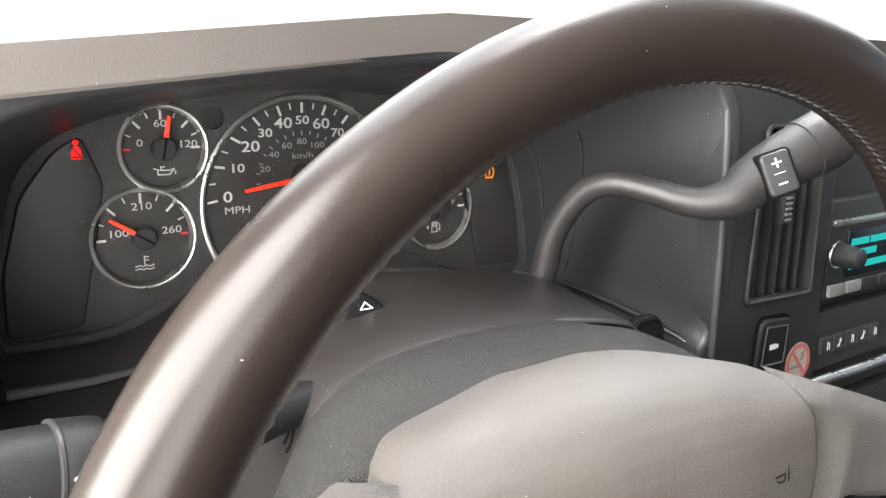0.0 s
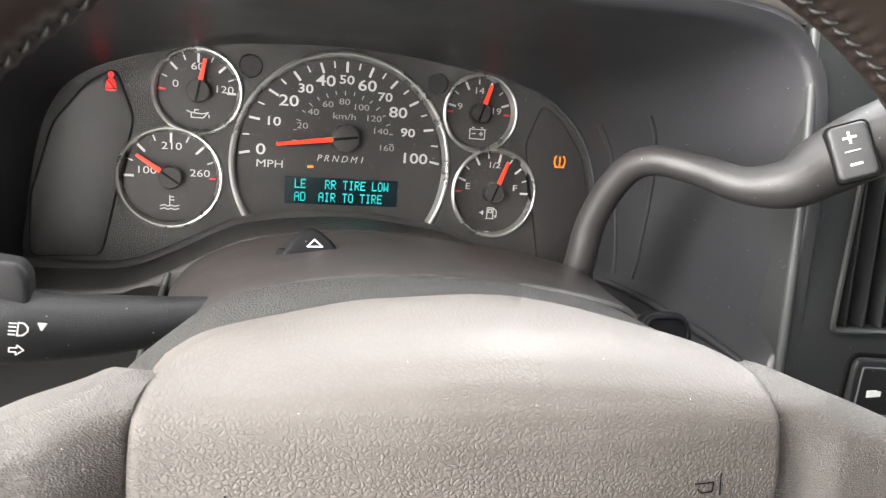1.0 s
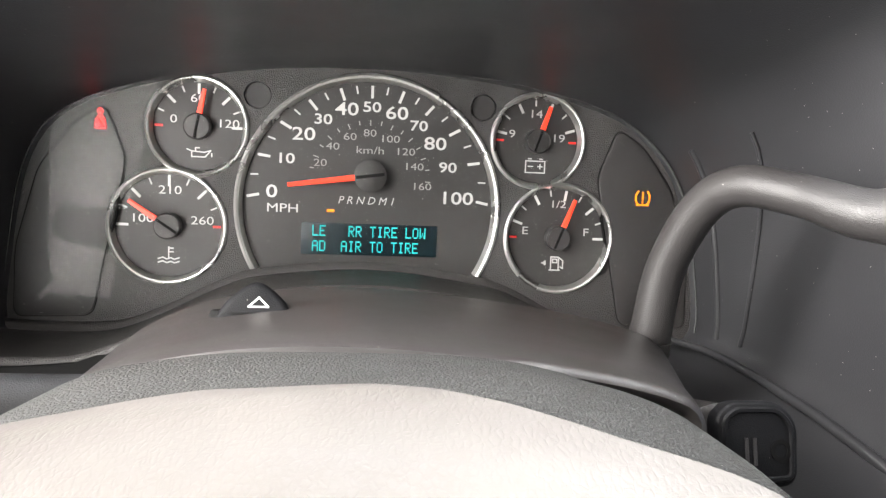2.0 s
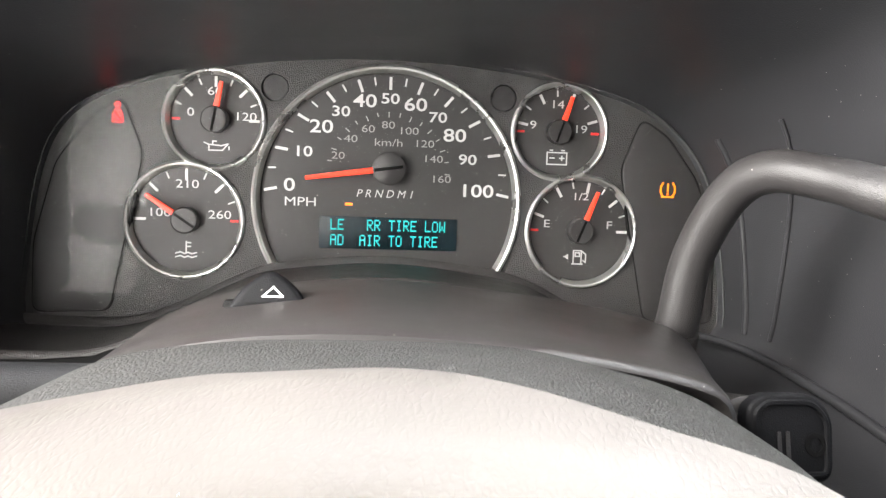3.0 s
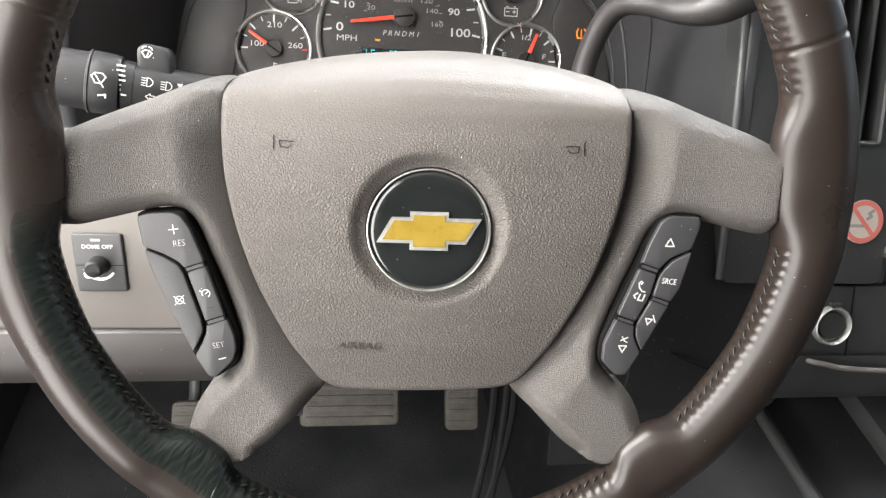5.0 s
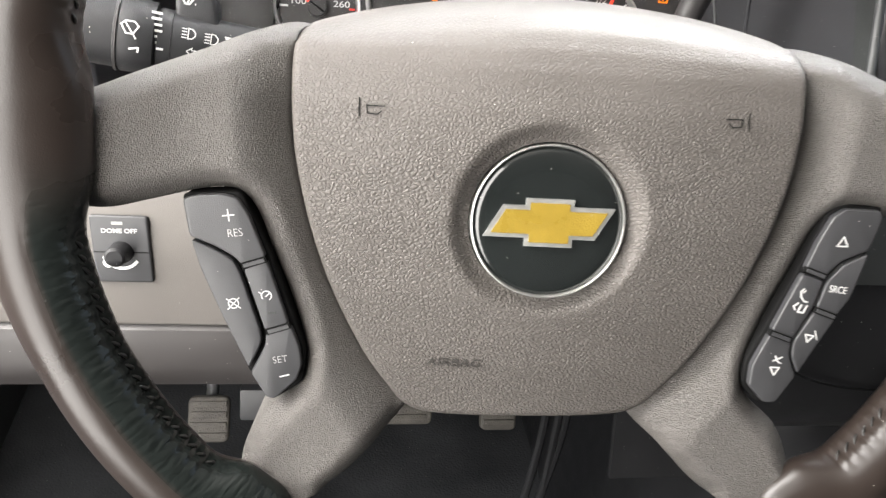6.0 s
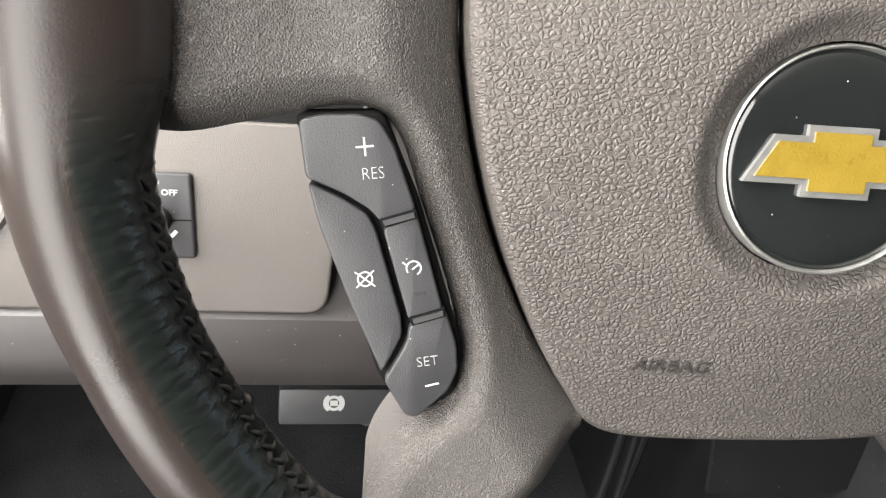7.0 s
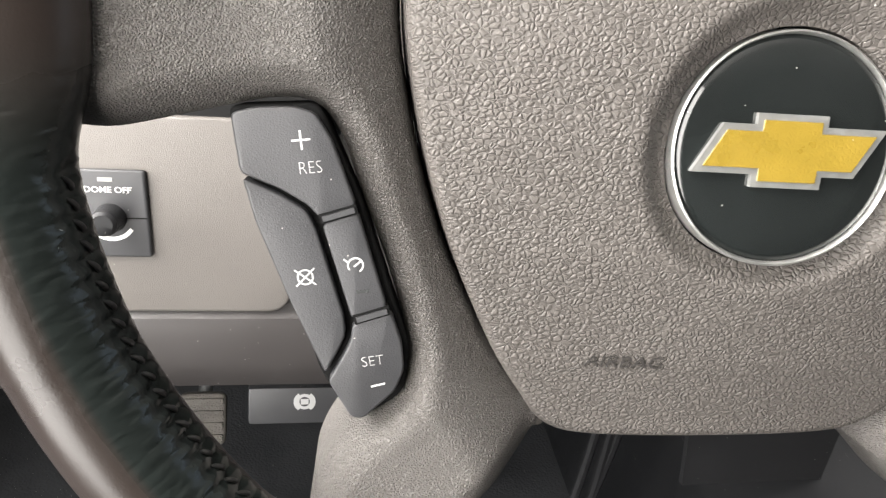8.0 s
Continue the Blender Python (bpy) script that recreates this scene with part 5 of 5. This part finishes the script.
def rim():
    rows = [[rim_point(th * 0.36, ph * 360 / 44) for ph in range(44)] for th in range(1000)]
    rows.append(rows[0])
    bm = loft(rows)
    # lengths along and round the bar
    uv = bm.loops.layers.uv.new("bar")
    bm.verts.index_update()
    for f in bm.faces:
        ids = [v.index for v in f.verts]
        phs = [i % 44 for i in ids]
        for lp in f.loops:
            i, ph = lp.vert.index // 44, lp.vert.index % 44
            if max(phs) - min(phs) > 20 and ph == 0:
                ph = 44
            lp[uv].uv = (i * 0.00118, ph * 0.0022)
    bmesh.ops.remove_doubles(bm, verts=bm.verts, dist=1e-6)
    return bm


rim_ob = part("rim", rim(), LEATHER, wheel, "dark brown leather-wrapped rim", WHEEL, sharp=80)


def shift(z):
    return -0.0487 * (z - 0.0206)


def shifted(bm):
    for v in bm.verts:
        v.co.y += shift(v.co.z)
    return bm


PAD_EDGE = [(0.006, 0.0868), (0.030, 0.0857), (0.055, 0.0818), (0.076, 0.0772), (0.0872, 0.0733), (0.0911, 0.0708), (0.0934, 0.0675), (0.0946, 0.0610), (0.0947, 0.045), (0.0930, 0.024), (0.0880, 0.0), (0.0800, -0.0255), (0.0675, -0.0530), (0.0565, -0.0705), (0.0490, -0.0800),
            (0.036, -0.0840), (0.0, -0.0858)]
PAD_LINE = PAD_EDGE + [(-x * 1.015, z - 0.0020) for x, z in PAD_EDGE[-2:0:-1]]

EMBLEM = Vector((0.0006, 0.0012))
PZ = [-0.095, -0.080, -0.060, -0.030, 0.0, 0.020, 0.042, 0.056, 0.064, 0.071, 0.077, 0.0815, 0.0845, 0.0868, 0.0890]
PY = [0.0230, 0.0185, 0.0112, 0.0032, -0.0022, -0.0036, -0.0034, -0.0008, 0.0026, 0.0078, 0.0155, 0.0245, 0.0360, 0.0515, 0.0640]


def pad_y(x, z):
    f = min(1.0, max(0.0, (z - 0.055) / 0.020))
    zz = z + 1.25 * (x - 0.006) ** 2 * f * f * (3 - 2 * f)
    return float(np.interp(zz, PZ, PY)) + 0.70 * x * x * (1 - 0.6 * f)


LEFT_SPOKE = [(-0.0928, 0.0692), (-0.0950, 0.0678), (-0.0965, 0.0660), (-0.0976, 0.058), (-0.0976, 0.045), (-0.0974, 0.027), (-0.0923, 0.0), (-0.0838, -0.027), (-0.0703, -0.0545), (-0.0575, -0.0725), (-0.0495, -0.0830), (-0.0590, -0.0945), (-0.0725, -0.1085),
              (-0.0825, -0.1165), (-0.0935, -0.1215), (-0.1055, -0.1190), (-0.1150, -0.1085), (-0.1140, -0.0970), (-0.1075, -0.0850), (-0.1000, -0.0790), (-0.0922, -0.0700), (-0.0902, -0.0622), (-0.0911, -0.0529),
              (-0.0967, -0.0351), (-0.1043, -0.0153), (-0.1096, -0.0011), (-0.1157, 0.0062), (-0.1251, 0.0073), (-0.1369, 0.0048), (-0.1486, 0.0019), (-0.1642, -0.0013), (-0.1745, 0.002), (-0.1765, 0.020), (-0.1735, 0.037),
              (-0.1600, 0.0445), (-0.1400, 0.0535), (-0.1200, 0.0618), (-0.1030, 0.0683), (-0.0970, 0.0698)]


def cushion(pts, spacing, profile, back):
    """A rounded body over an outline in the x-z plane: its depth follows from the distance to the edge."""
    line = [p.xy for p in curve([(p[0], p[1], 0) for p in pts], 200)]
    arr = np.array(line)
    nxt = np.roll(arr, -1, 0)
    lo, hi = arr.min(0), arr.max(0)

    seam = np.array([p.xy for p in curve([(p[0], p[1], 0) for p in PAD_LINE], 200)])
    near = np.sqrt(((arr[:, None] - seam[None]) ** 2).sum(2)).min(1)
    steep = np.where(near < 0.0045, 6.0, 1.0)
    steep = np.where((np.abs(arr[:, 0]) > 0.166) | ((arr[:, 1] < -0.100) & (np.abs(arr[:, 0]) > 0.078)), 6.0, steep)

    def edge_distance(q):
        d = nxt - arr
        t = np.clip(((q - arr) * d).sum(1) / (d * d).sum(1), 0, 1)
        return float((np.sqrt((((arr + d * t[:, None]) - q) ** 2).sum(1)) * steep).min())

    inner = []
    nx, nz = int((hi[0] - lo[0]) / spacing), int((hi[1] - lo[1]) / spacing)
    for i in range(nx):
        for j in range(nz):
            q = np.array((lo[0] + (i + (0.5 if j % 2 else 0.0)) * spacing, lo[1] + j * spacing))
            inside = ((arr[:, 1] > q[1]) != (nxt[:, 1] > q[1])) & (q[0] < (nxt[:, 0] - arr[:, 0]) * (q[1] - arr[:, 1]) / (nxt[:, 1] - arr[:, 1] + 1e-12) + arr[:, 0])
            if inside.sum() % 2 and edge_distance(q) > spacing * 0.45:
                inner.append(Vector(q))
    n = len(line)
    verts, _, faces, _, _, _ = geometry.delaunay_2d_cdt(line + inner, [(i, (i + 1) % n) for i in range(n)], [], 1, 1e-7)
    bm = bmesh.new()
    vs = [bm.verts.new((v.x, profile(edge_distance(np.array(v))), v.y)) for v in verts]
    for f in faces:
        bm.faces.new([vs[i] for i in f])
    rim_edges = [ed for ed in bm.edges if len(ed.link_faces) == 1]
    got = bmesh.ops.extrude_edge_only(bm, edges=rim_edges)
    for v in got["geom"]:
        if isinstance(v, bmesh.types.BMVert):
            v.co.y = back
    return bm


COVER_EDGE = np.array([p.xy for p in curve([(p[0], p[1], 0) for p in PAD_LINE], 240)])


def spoke(pts):
    def profile(d):
        u = max(0.0, 1 - d / 0.0095)
        return 0.0042 + 0.0095 * u ** 1.9
    bm = cushion(pts, 0.0017, profile, 0.062)
    front = {}
    walls = []
    for v in bm.verts:
        if v.co.y > 0.060:
            walls.append(v)
            continue
        top = max(0.0, v.co.z - 0.040)
        own = 14 * top * top
        # beside the airbag cover its top falls back with the cover
        w = min(1.0, max(0.0, (0.135 - abs(v.co.x)) / 0.036))
        k = min(1.0, max(0.0, (v.co.z - 0.046) / 0.018))
        w = w * w * (3 - 2 * w) * k * k * (3 - 2 * k)
        v.co.y = (v.co.y + own) * (1 - w) + w * (pad_y(-0.0930, v.co.z) + 0.0015)
        # the arms rise towards the rim
        rise = max(min(1.0, max(0.0, (abs(v.co.x) - 0.128) / 0.040)) if v.co.z > -0.03 else 0.0, 0.6 * min(1.0, max(0.0, (-0.080 - v.co.z) / 0.030)))
        v.co.y -= (0.0085 if v.co.x < 0 else 0.0045) * rise * rise * (3 - 2 * rise)
        # the face slopes away towards the airbag cover
        gap = float(np.sqrt(((COVER_EDGE - np.array((v.co.x, v.co.z))) ** 2).sum(1)).min())
        v.co.y += 0.0170 * max(0.0, 1 - gap / 0.0225) ** 1.45 * min(1.0, max(0.0, (0.066 - v.co.z) / 0.027))
        front[(round(v.co.x, 6), round(v.co.z, 6))] = v.co.y
    for v in walls:
        # the upper edge is a thin lip, the rest a deep side
        thin = min(1.0, max(0.0, (v.co.z - 0.010) / 0.025))
        edge = front.get((round(v.co.x, 6), round(v.co.z, 6)), 0.03)
        v.co.y = 0.045 * (1 - thin) + thin * (edge + 0.006 + 0.018 * min(1.0, max(0.0, (abs(v.co.x) - 0.098) / 0.008)))
        v.co.z -= 0.002 * thin
    return shifted(bm)


LEFT_SPOKE = [(x + (0.0016 if i < 11 else 0.0), z) for i, (x, z) in enumerate(LEFT_SPOKE)]
RIGHT_SPOKE = [(min(-x, 0.1690) - (0.0013 if i < 11 else 0.0), z - 0.0030 + 0.045 * abs(x)) for i, (x, z) in enumerate(LEFT_SPOKE)]
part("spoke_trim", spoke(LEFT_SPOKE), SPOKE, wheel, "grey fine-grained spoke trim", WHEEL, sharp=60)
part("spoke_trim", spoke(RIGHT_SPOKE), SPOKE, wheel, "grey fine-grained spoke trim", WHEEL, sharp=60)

def airbag_cover():
    edge = curve(PAD_LINE, 180)
    rows = []
    for k in range(41):
        s = k / 40
        row = []
        for p in edge:
            d = (p.xy - EMBLEM)
            start = EMBLEM + d.normalized() * 0.0302
            q = start.lerp(p.xy, s)
            r = (q - EMBLEM).length
            f = min(1.0, max(0.0, (r - 0.0302) / 0.0080))
            seat = 0.0058 * (1 - f * f * (3 - 2 * f))
            gap = (p.xy - q).length
            roll = 0.0018 * max(0.0, 1 - gap / 0.0018) ** 2 if p.y < 0.066 else 0.0
            row.append(Vector((q.x, pad_y(q.x, q.y) + seat + roll, q.y)))
        rows.append(row)
    rows.insert(0, [p + Vector((0, 0.008, 0)) for p in rows[0]])
    # its roof runs further back on the side of the stalk
    rows.append([p + (Vector((0, 0.016 * min(1.0, max(0.0, (0.02 - p.x) / 0.05)), -0.0006)) if p.z > 0.066 else Vector((0, 0.002, 0))) for p in rows[-1]])
    rows.append([p + (Vector((0, 0.004, -0.003)) if p.z > 0.063 else Vector((0, 0.012, 0))) for p in rows[-1]])
    rows.append([p + (Vector((0, 0.006, -0.02)) if p.z > 0.060 else Vector((0, 0.035, 0))) for p in rows[-1]])
    return loft(rows)


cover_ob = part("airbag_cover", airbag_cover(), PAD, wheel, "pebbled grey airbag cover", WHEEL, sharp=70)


def on_pad(bm, lift=0.0001):
    for v in bm.verts:
        v.co.y += pad_y(v.co.x, v.co.z) - lift
    return bm


part("airbag_lettering", on_pad(lettering("AIRBAG", 0.0052, (-0.0312, -0.0592), 0.0, 1.22, slant=0.12), 0.0005), LETTER_SHADE, cover_ob, "AIRBAG lettering with the shade of its embossing painted dark", WHEEL, smooth=False)
# black strokes paint the shade inside the debossed horn symbols
for sx in (-1, 1):
    part("horn_symbol", on_pad(strokes([[(0, 0.0034), (0, -0.0030)], [(sx * -0.0026, 0.0010), (sx * -0.0090, 0.0009)], [(sx * -0.0026, 0.0010), (sx * -0.0030, -0.0018), (sx * -0.0066, -0.0020), (sx * -0.0080, -0.0008)]], 0.0004, 0.0, (sx * 0.0715, 0.0412 + 0.001 * sx)), 0.0005), BLACK, cover_ob, "moulded horn symbol, its shade drawn as black strokes", WHEEL)

# badge: a black disc in a silver ring, with a plain gold cross shape
badge = part("badge", tilted(turned((0, 0), [(0.0001, -0.0005), (0.020, -0.00045), (0.0260, -0.0001), (0.0278, 0.0005), (0.0285, 0.0014), (0.0285, 0.006)], 96), (EMBLEM.x, 0.0022, EMBLEM.y), (0, -1, 0)), BADGE_BLACK, wheel, "round glossy black badge", WHEEL)
part("badge_ring", tilted(turned((0, 0), [(0.0283, 0.002), (0.0285, 0.0000), (0.0289, -0.0006), (0.0294, -0.0003), (0.0297, 0.002), (0.0297, 0.007)], 96), (EMBLEM.x, 0.0022, EMBLEM.y), (0, -1, 0)), SILVER, badge, "thin silver ring", WHEEL)
BOW = [(-0.0246, -0.0058), (-0.0176, 0.0064), (-0.0092, 0.0064), (-0.0092, 0.0092), (0.0090, 0.0092), (0.0090, 0.0064), (0.0246, 0.0064), (0.0176, -0.0058), (0.0092, -0.0058), (0.0092, -0.0090), (-0.0090, -0.0090), (-0.0090, -0.0058)]


def bow_bar(inner, front, back):
    pts = []
    flat = [Vector(p) for p in BOW]
    n = len(flat)
    for i, p in enumerate(flat):
        a, b = (p - flat[i - 1]).normalized(), (flat[(i + 1) % n] - p).normalized()
        na, nb = Vector((a.y, -a.x)), Vector((b.y, -b.x))
        m = (na + nb)
        m = m / max(0.3, m.length_squared / 2)
        pts.append(p + m * inner)
    bm = holed([p + Vector((EMBLEM.x, EMBLEM.y)) for p in pts], [], front, back - front)
    return bm


part("badge_border", bow_bar(0.0, 0.0002, 0.0024), SILVER, badge, "silver border of the gold shape", WHEEL, smooth=False)
part("gold_inlay", bow_bar(0.0016, -0.0002, 0.0019), GOLD, badge, "plain gold inlay", WHEEL, smooth=False)

# cover behind the hub
def back_cover():
    rows = []
    for y, a, b, low in ((0.042, 0.10, 0.060, 0.080), (0.047, 0.128, 0.0780, 0.094), (0.053, 0.134, 0.0810, 0.096), (0.064, 0.135, 0.0830, 0.097), (0.082, 0.124, 0.0824, 0.096), (0.098, 0.110, 0.0815, 0.094), (0.110, 0.098, 0.0798, 0.090), (0.130, 0.088, 0.078, 0.085)):
        row = []
        for k in range(160):
            t = 2 * math.pi * k / 160
            c, s = math.cos(t), math.sin(t)
            p = 0.87 - 0.32 * min(1.0, max(0.0, (y - 0.066) / 0.034))
            z = math.copysign(abs(s) ** p, s) * b
            f = min(1.0, max(0.0, (z + 0.005) / 0.04))
            wide = low + (a - low) * f * f * (3 - 2 * f)
            x = 0.003 + math.copysign(abs(c) ** p, c) * wide
            q = min(1.0, max(0.0, (x - 0.015) / 0.07))
            row.append(Vector((x, y, z - 0.0025 * q * q * (3 - 2 * q) * max(0.0, s))))
        rows.append(row)
    return loft(rows, True, True, True)


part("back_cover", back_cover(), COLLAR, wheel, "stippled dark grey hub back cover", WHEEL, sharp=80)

# buttons of the two spokes
BUT = dict(
    resume_button=[(-0.1361, 0.0034), (-0.1302, 0.0053), (-0.121, 0.0059), (-0.1156, 0.0046), (-0.1113, -0.0018), (-0.1049, -0.018), (-0.1141, -0.0219), (-0.1173, -0.0186), (-0.1242, -0.0148), (-0.1338, -0.0112)],
    cancel_button=[(-0.1334, -0.0119), (-0.1242, -0.0155), (-0.1175, -0.0193), (-0.115, -0.0234), (-0.1072, -0.0471), (-0.1066, -0.0524), (-0.1084, -0.057), (-0.1121, -0.0638), (-0.1218, -0.0432), (-0.1301, -0.0234)],
    cruise_button=[(-0.114, -0.0229), (-0.1046, -0.0191), (-0.0962, -0.0444), (-0.1057, -0.0483)],
    set_button=[(-0.1057, -0.0493), (-0.0954, -0.0451), (-0.0919, -0.0541), (-0.0909, -0.0619), (-0.0931, -0.0682), (-0.1015, -0.0768), (-0.1052, -0.0762), (-0.1116, -0.0657), (-0.1077, -0.0578), (-0.1057, -0.0531)],
    up_button=[(0.1128, 0.0084), (0.1178, 0.0117), (0.1318, 0.0116), (0.1331, 0.0072), (0.1298, -0.0052), (0.1196, -0.0099), (0.114, -0.0166), (0.1049, -0.0138), (0.1084, -0.0022)],
    source_button=[(0.1303, -0.0061), (0.1263, -0.025), (0.1216, -0.0327), (0.1124, -0.0298), (0.115, -0.018), (0.1206, -0.0108)],
    phone_button=[(0.1045, -0.0151), (0.1141, -0.0177), (0.1115, -0.0298), (0.1054, -0.0432), (0.0957, -0.0397)],
    next_button=[(0.1121, -0.0307), (0.1217, -0.0338), (0.1102, -0.0582), (0.106, -0.0509), (0.1055, -0.0445)],
    mute_button=[(0.0954, -0.041), (0.1055, -0.0445), (0.1054, -0.05), (0.1097, -0.0592), (0.1031, -0.0714), (0.0976, -0.0715), (0.0903, -0.0641), (0.0902, -0.0549)],
)
but = {}
for name, pts in BUT.items():
    but[name] = part(name, shifted(slab(rounded(inset([Vector(p) for p in pts], 0.00035), 0.0016, 4), 0.0052, 0.016, 0.0007)), BUTTON, wheel, "satin charcoal wheel button", WHEEL)
for side, back in (((-1), [(-0.1372, 0.0048), (-0.1150, 0.0066), (-0.1040, -0.0170), (-0.0900, -0.0560), (-0.0910, -0.0700), (-0.1030, -0.0785), (-0.1130, -0.0650)]),
                   (1, [(0.1120, 0.0095), (0.1178, 0.0130), (0.1340, 0.0125), (0.1310, -0.0060), (0.1225, -0.0335), (0.1035, -0.0725), (0.0960, -0.0725), (0.0885, -0.0640), (0.0890, -0.0540), (0.1040, -0.0140)])):
    part("button_well", shifted(slab(rounded(back, 0.003, 4), 0.0085, 0.024, 0.001)), BLACK, wheel, "black button housing", WHEEL)


def bar(at, turn, parent):
    bm = strokes([[(-0.0036, 0), (0.0036, 0)]], 0.0014, 0.0040, at, 1, turn, 0.004)
    part("ridge", shifted(bm), BUTTON, parent, "", WHEEL)
    part("ridge_gap", shifted(strokes([[(-0.0039, 0), (0.0039, 0)]], 0.0025, 0.0046, at, 1, turn, 0.002)), BLACK, parent, "", WHEEL)


for at in [(-0.1096, -0.0202), (-0.1004, -0.0465)]:
    bar(at, 19, but["cruise_button"])
for at, p in zip([(0.1094, -0.0149), (0.1165, -0.0315), (0.0999, -0.0419)], ("phone_button", "next_button", "phone_button")):
    bar(at, -18, but[p])


def print_on(bm, parent, mat=DIALPRINT):
    part("print", shifted(bm), mat, parent, "", WHEEL, smooth=False)


I = [(-0.1191, -0.0023), (-0.1167, -0.009), (-0.1175, -0.0369), (-0.105, -0.0333), (-0.1029, -0.0402), (-0.0997, -0.0595), (-0.098, -0.0663)]
J = [(0.1184, -0.002), (0.1201, -0.0215), (0.1059, -0.0263), (0.1128, -0.0416), (0.1, -0.0547)]
Y0 = 0.0051
print_on(strokes([[(-0.0021, 0), (0.0021, 0)], [(0, 0.0022), (0, -0.0022)]], 0.00048, Y0, I[0], 1, 8), but["resume_button"])
print_on(lettering("RES", 0.0045, I[1], Y0, 0.85, 8, weight=-0.00011), but["resume_button"])
print_on(strokes([ring_line((0, 0), 0.0019, 20), [(-0.0024, -0.0021), (0.0024, 0.0021)], [(-0.0024, 0.0021), (0.0024, -0.0021)]], 0.00040, Y0, I[2], 1, 8), but["cancel_button"])
print_on(strokes([ring_line((0, 0), 0.0019, 16, -60, 210), [(-0.0003, -0.0002), (0.0012, 0.0008)], [(-0.0027, 0.0018), (-0.0017, 0.0009)]], 0.00042, Y0, I[3], 1, 8), but["cruise_button"])
print_on(strokes([[(-0.0013, 0), (0.0013, 0)]], 0.0009, Y0, I[4], 1, 8), but["cruise_button"], CENTRE)
print_on(lettering("SET", 0.0041, I[5], Y0, 0.95, 10, weight=-0.00011), but["set_button"])
print_on(strokes([[(-0.0017, 0), (0.0017, 0)]], 0.00050, Y0, I[6], 1, 16), but["set_button"])
print_on(strokes([[(-0.0021, -0.0016), (0.0021, -0.0016), (0, 0.0022), (-0.0021, -0.0016)]], 0.00055, Y0, J[0], 1, 0), but["up_button"])
print_on(lettering("SRCE", 0.0042, J[1], Y0, 0.78, -5), but["source_button"])
print_on(strokes([[(0.0005, 0.0052), (-0.0008, 0.0040), (-0.0004, 0.0015), (0.0012, -0.0005), (0.0028, -0.0008)], [(0.0012, 0.0044), (0.0004, 0.0036)], [(-0.0012, -0.0015), (-0.0030, -0.0030), (-0.0022, -0.0045)], [(0.0004, -0.0022), (-0.0008, -0.0055), (0.0012, -0.0058)], [(0.0030, -0.0025), (0.0018, -0.0060)]],
                 0.0007, Y0, J[2], 0.9, 0), but["phone_button"])
print_on(strokes([[(-0.0022, 0.0018), (-0.0022, -0.0018), (0.0010, 0), (-0.0022, 0.0018)], [(0.0020, 0.0020), (0.0020, -0.0020)]], 0.0006, Y0, J[3], 0.95, 20), but["next_button"])
print_on(strokes([[(-0.0020, -0.0008), (0.0020, -0.0008), (0, -0.0044), (-0.0020, -0.0008)], [(-0.0006, 0.0044), (0.0006, 0.0020), (0.0022, 0.0012)], [(-0.0012, 0.0022), (0.0024, 0.0040)]], 0.0006, Y0, J[4], 0.95, 0), but["mute_button"])

# stitches of the leather, one by one
stitch_bm = tube(curve([(-0.0024, 0.0, 0.0003), (-0.0012, 0.0, -0.0004), (0.0, 0, -0.0006), (0.0012, 0.0, -0.0004), (0.0024, 0.0, 0.0003)], 5, False), [0.0003, 0.00062, 0.0007, 0.00062, 0.0003], 6)
for f in stitch_bm.faces:
    f.smooth = True
stitch_mesh = bpy.data.meshes.new("stitch")
stitch_bm.to_mesh(stitch_mesh)
stitch_bm.free()
stitch_mesh.materials.append(THREAD)
for i in range(222):
    th = i * 1.62
    if min(near_angle(th, s) / w for s, w in SPOKES_AT) < 1.3 or min(near_angle(th, g) for g in (23.5, 156.5)) < 1.0:
        continue
    p = rim_point(th, STITCH_PHI)
    t = (rim_point(th + 0.5, STITCH_PHI) - rim_point(th - 0.5, STITCH_PHI)).normalized()
    side = (rim_point(th, STITCH_PHI + 8) - rim_point(th, STITCH_PHI - 8)).normalized()
    out = t.cross(side).normalized()
    centre_line = RC + (RU * math.cos(radians(th)) + RV * math.sin(radians(th))) * RR
    if out.dot(p - centre_line) < 0:
        out = -out
    d = (t * 0.80 + side * 0.60).normalized()
    e = out.cross(d).normalized()
    m = Matrix((d, e, -out)).transposed().to_4x4()
    m.translation = p + out * 0.0002
    place("stitch", stitch_mesh, rim_ob, "", WHEEL @ m)
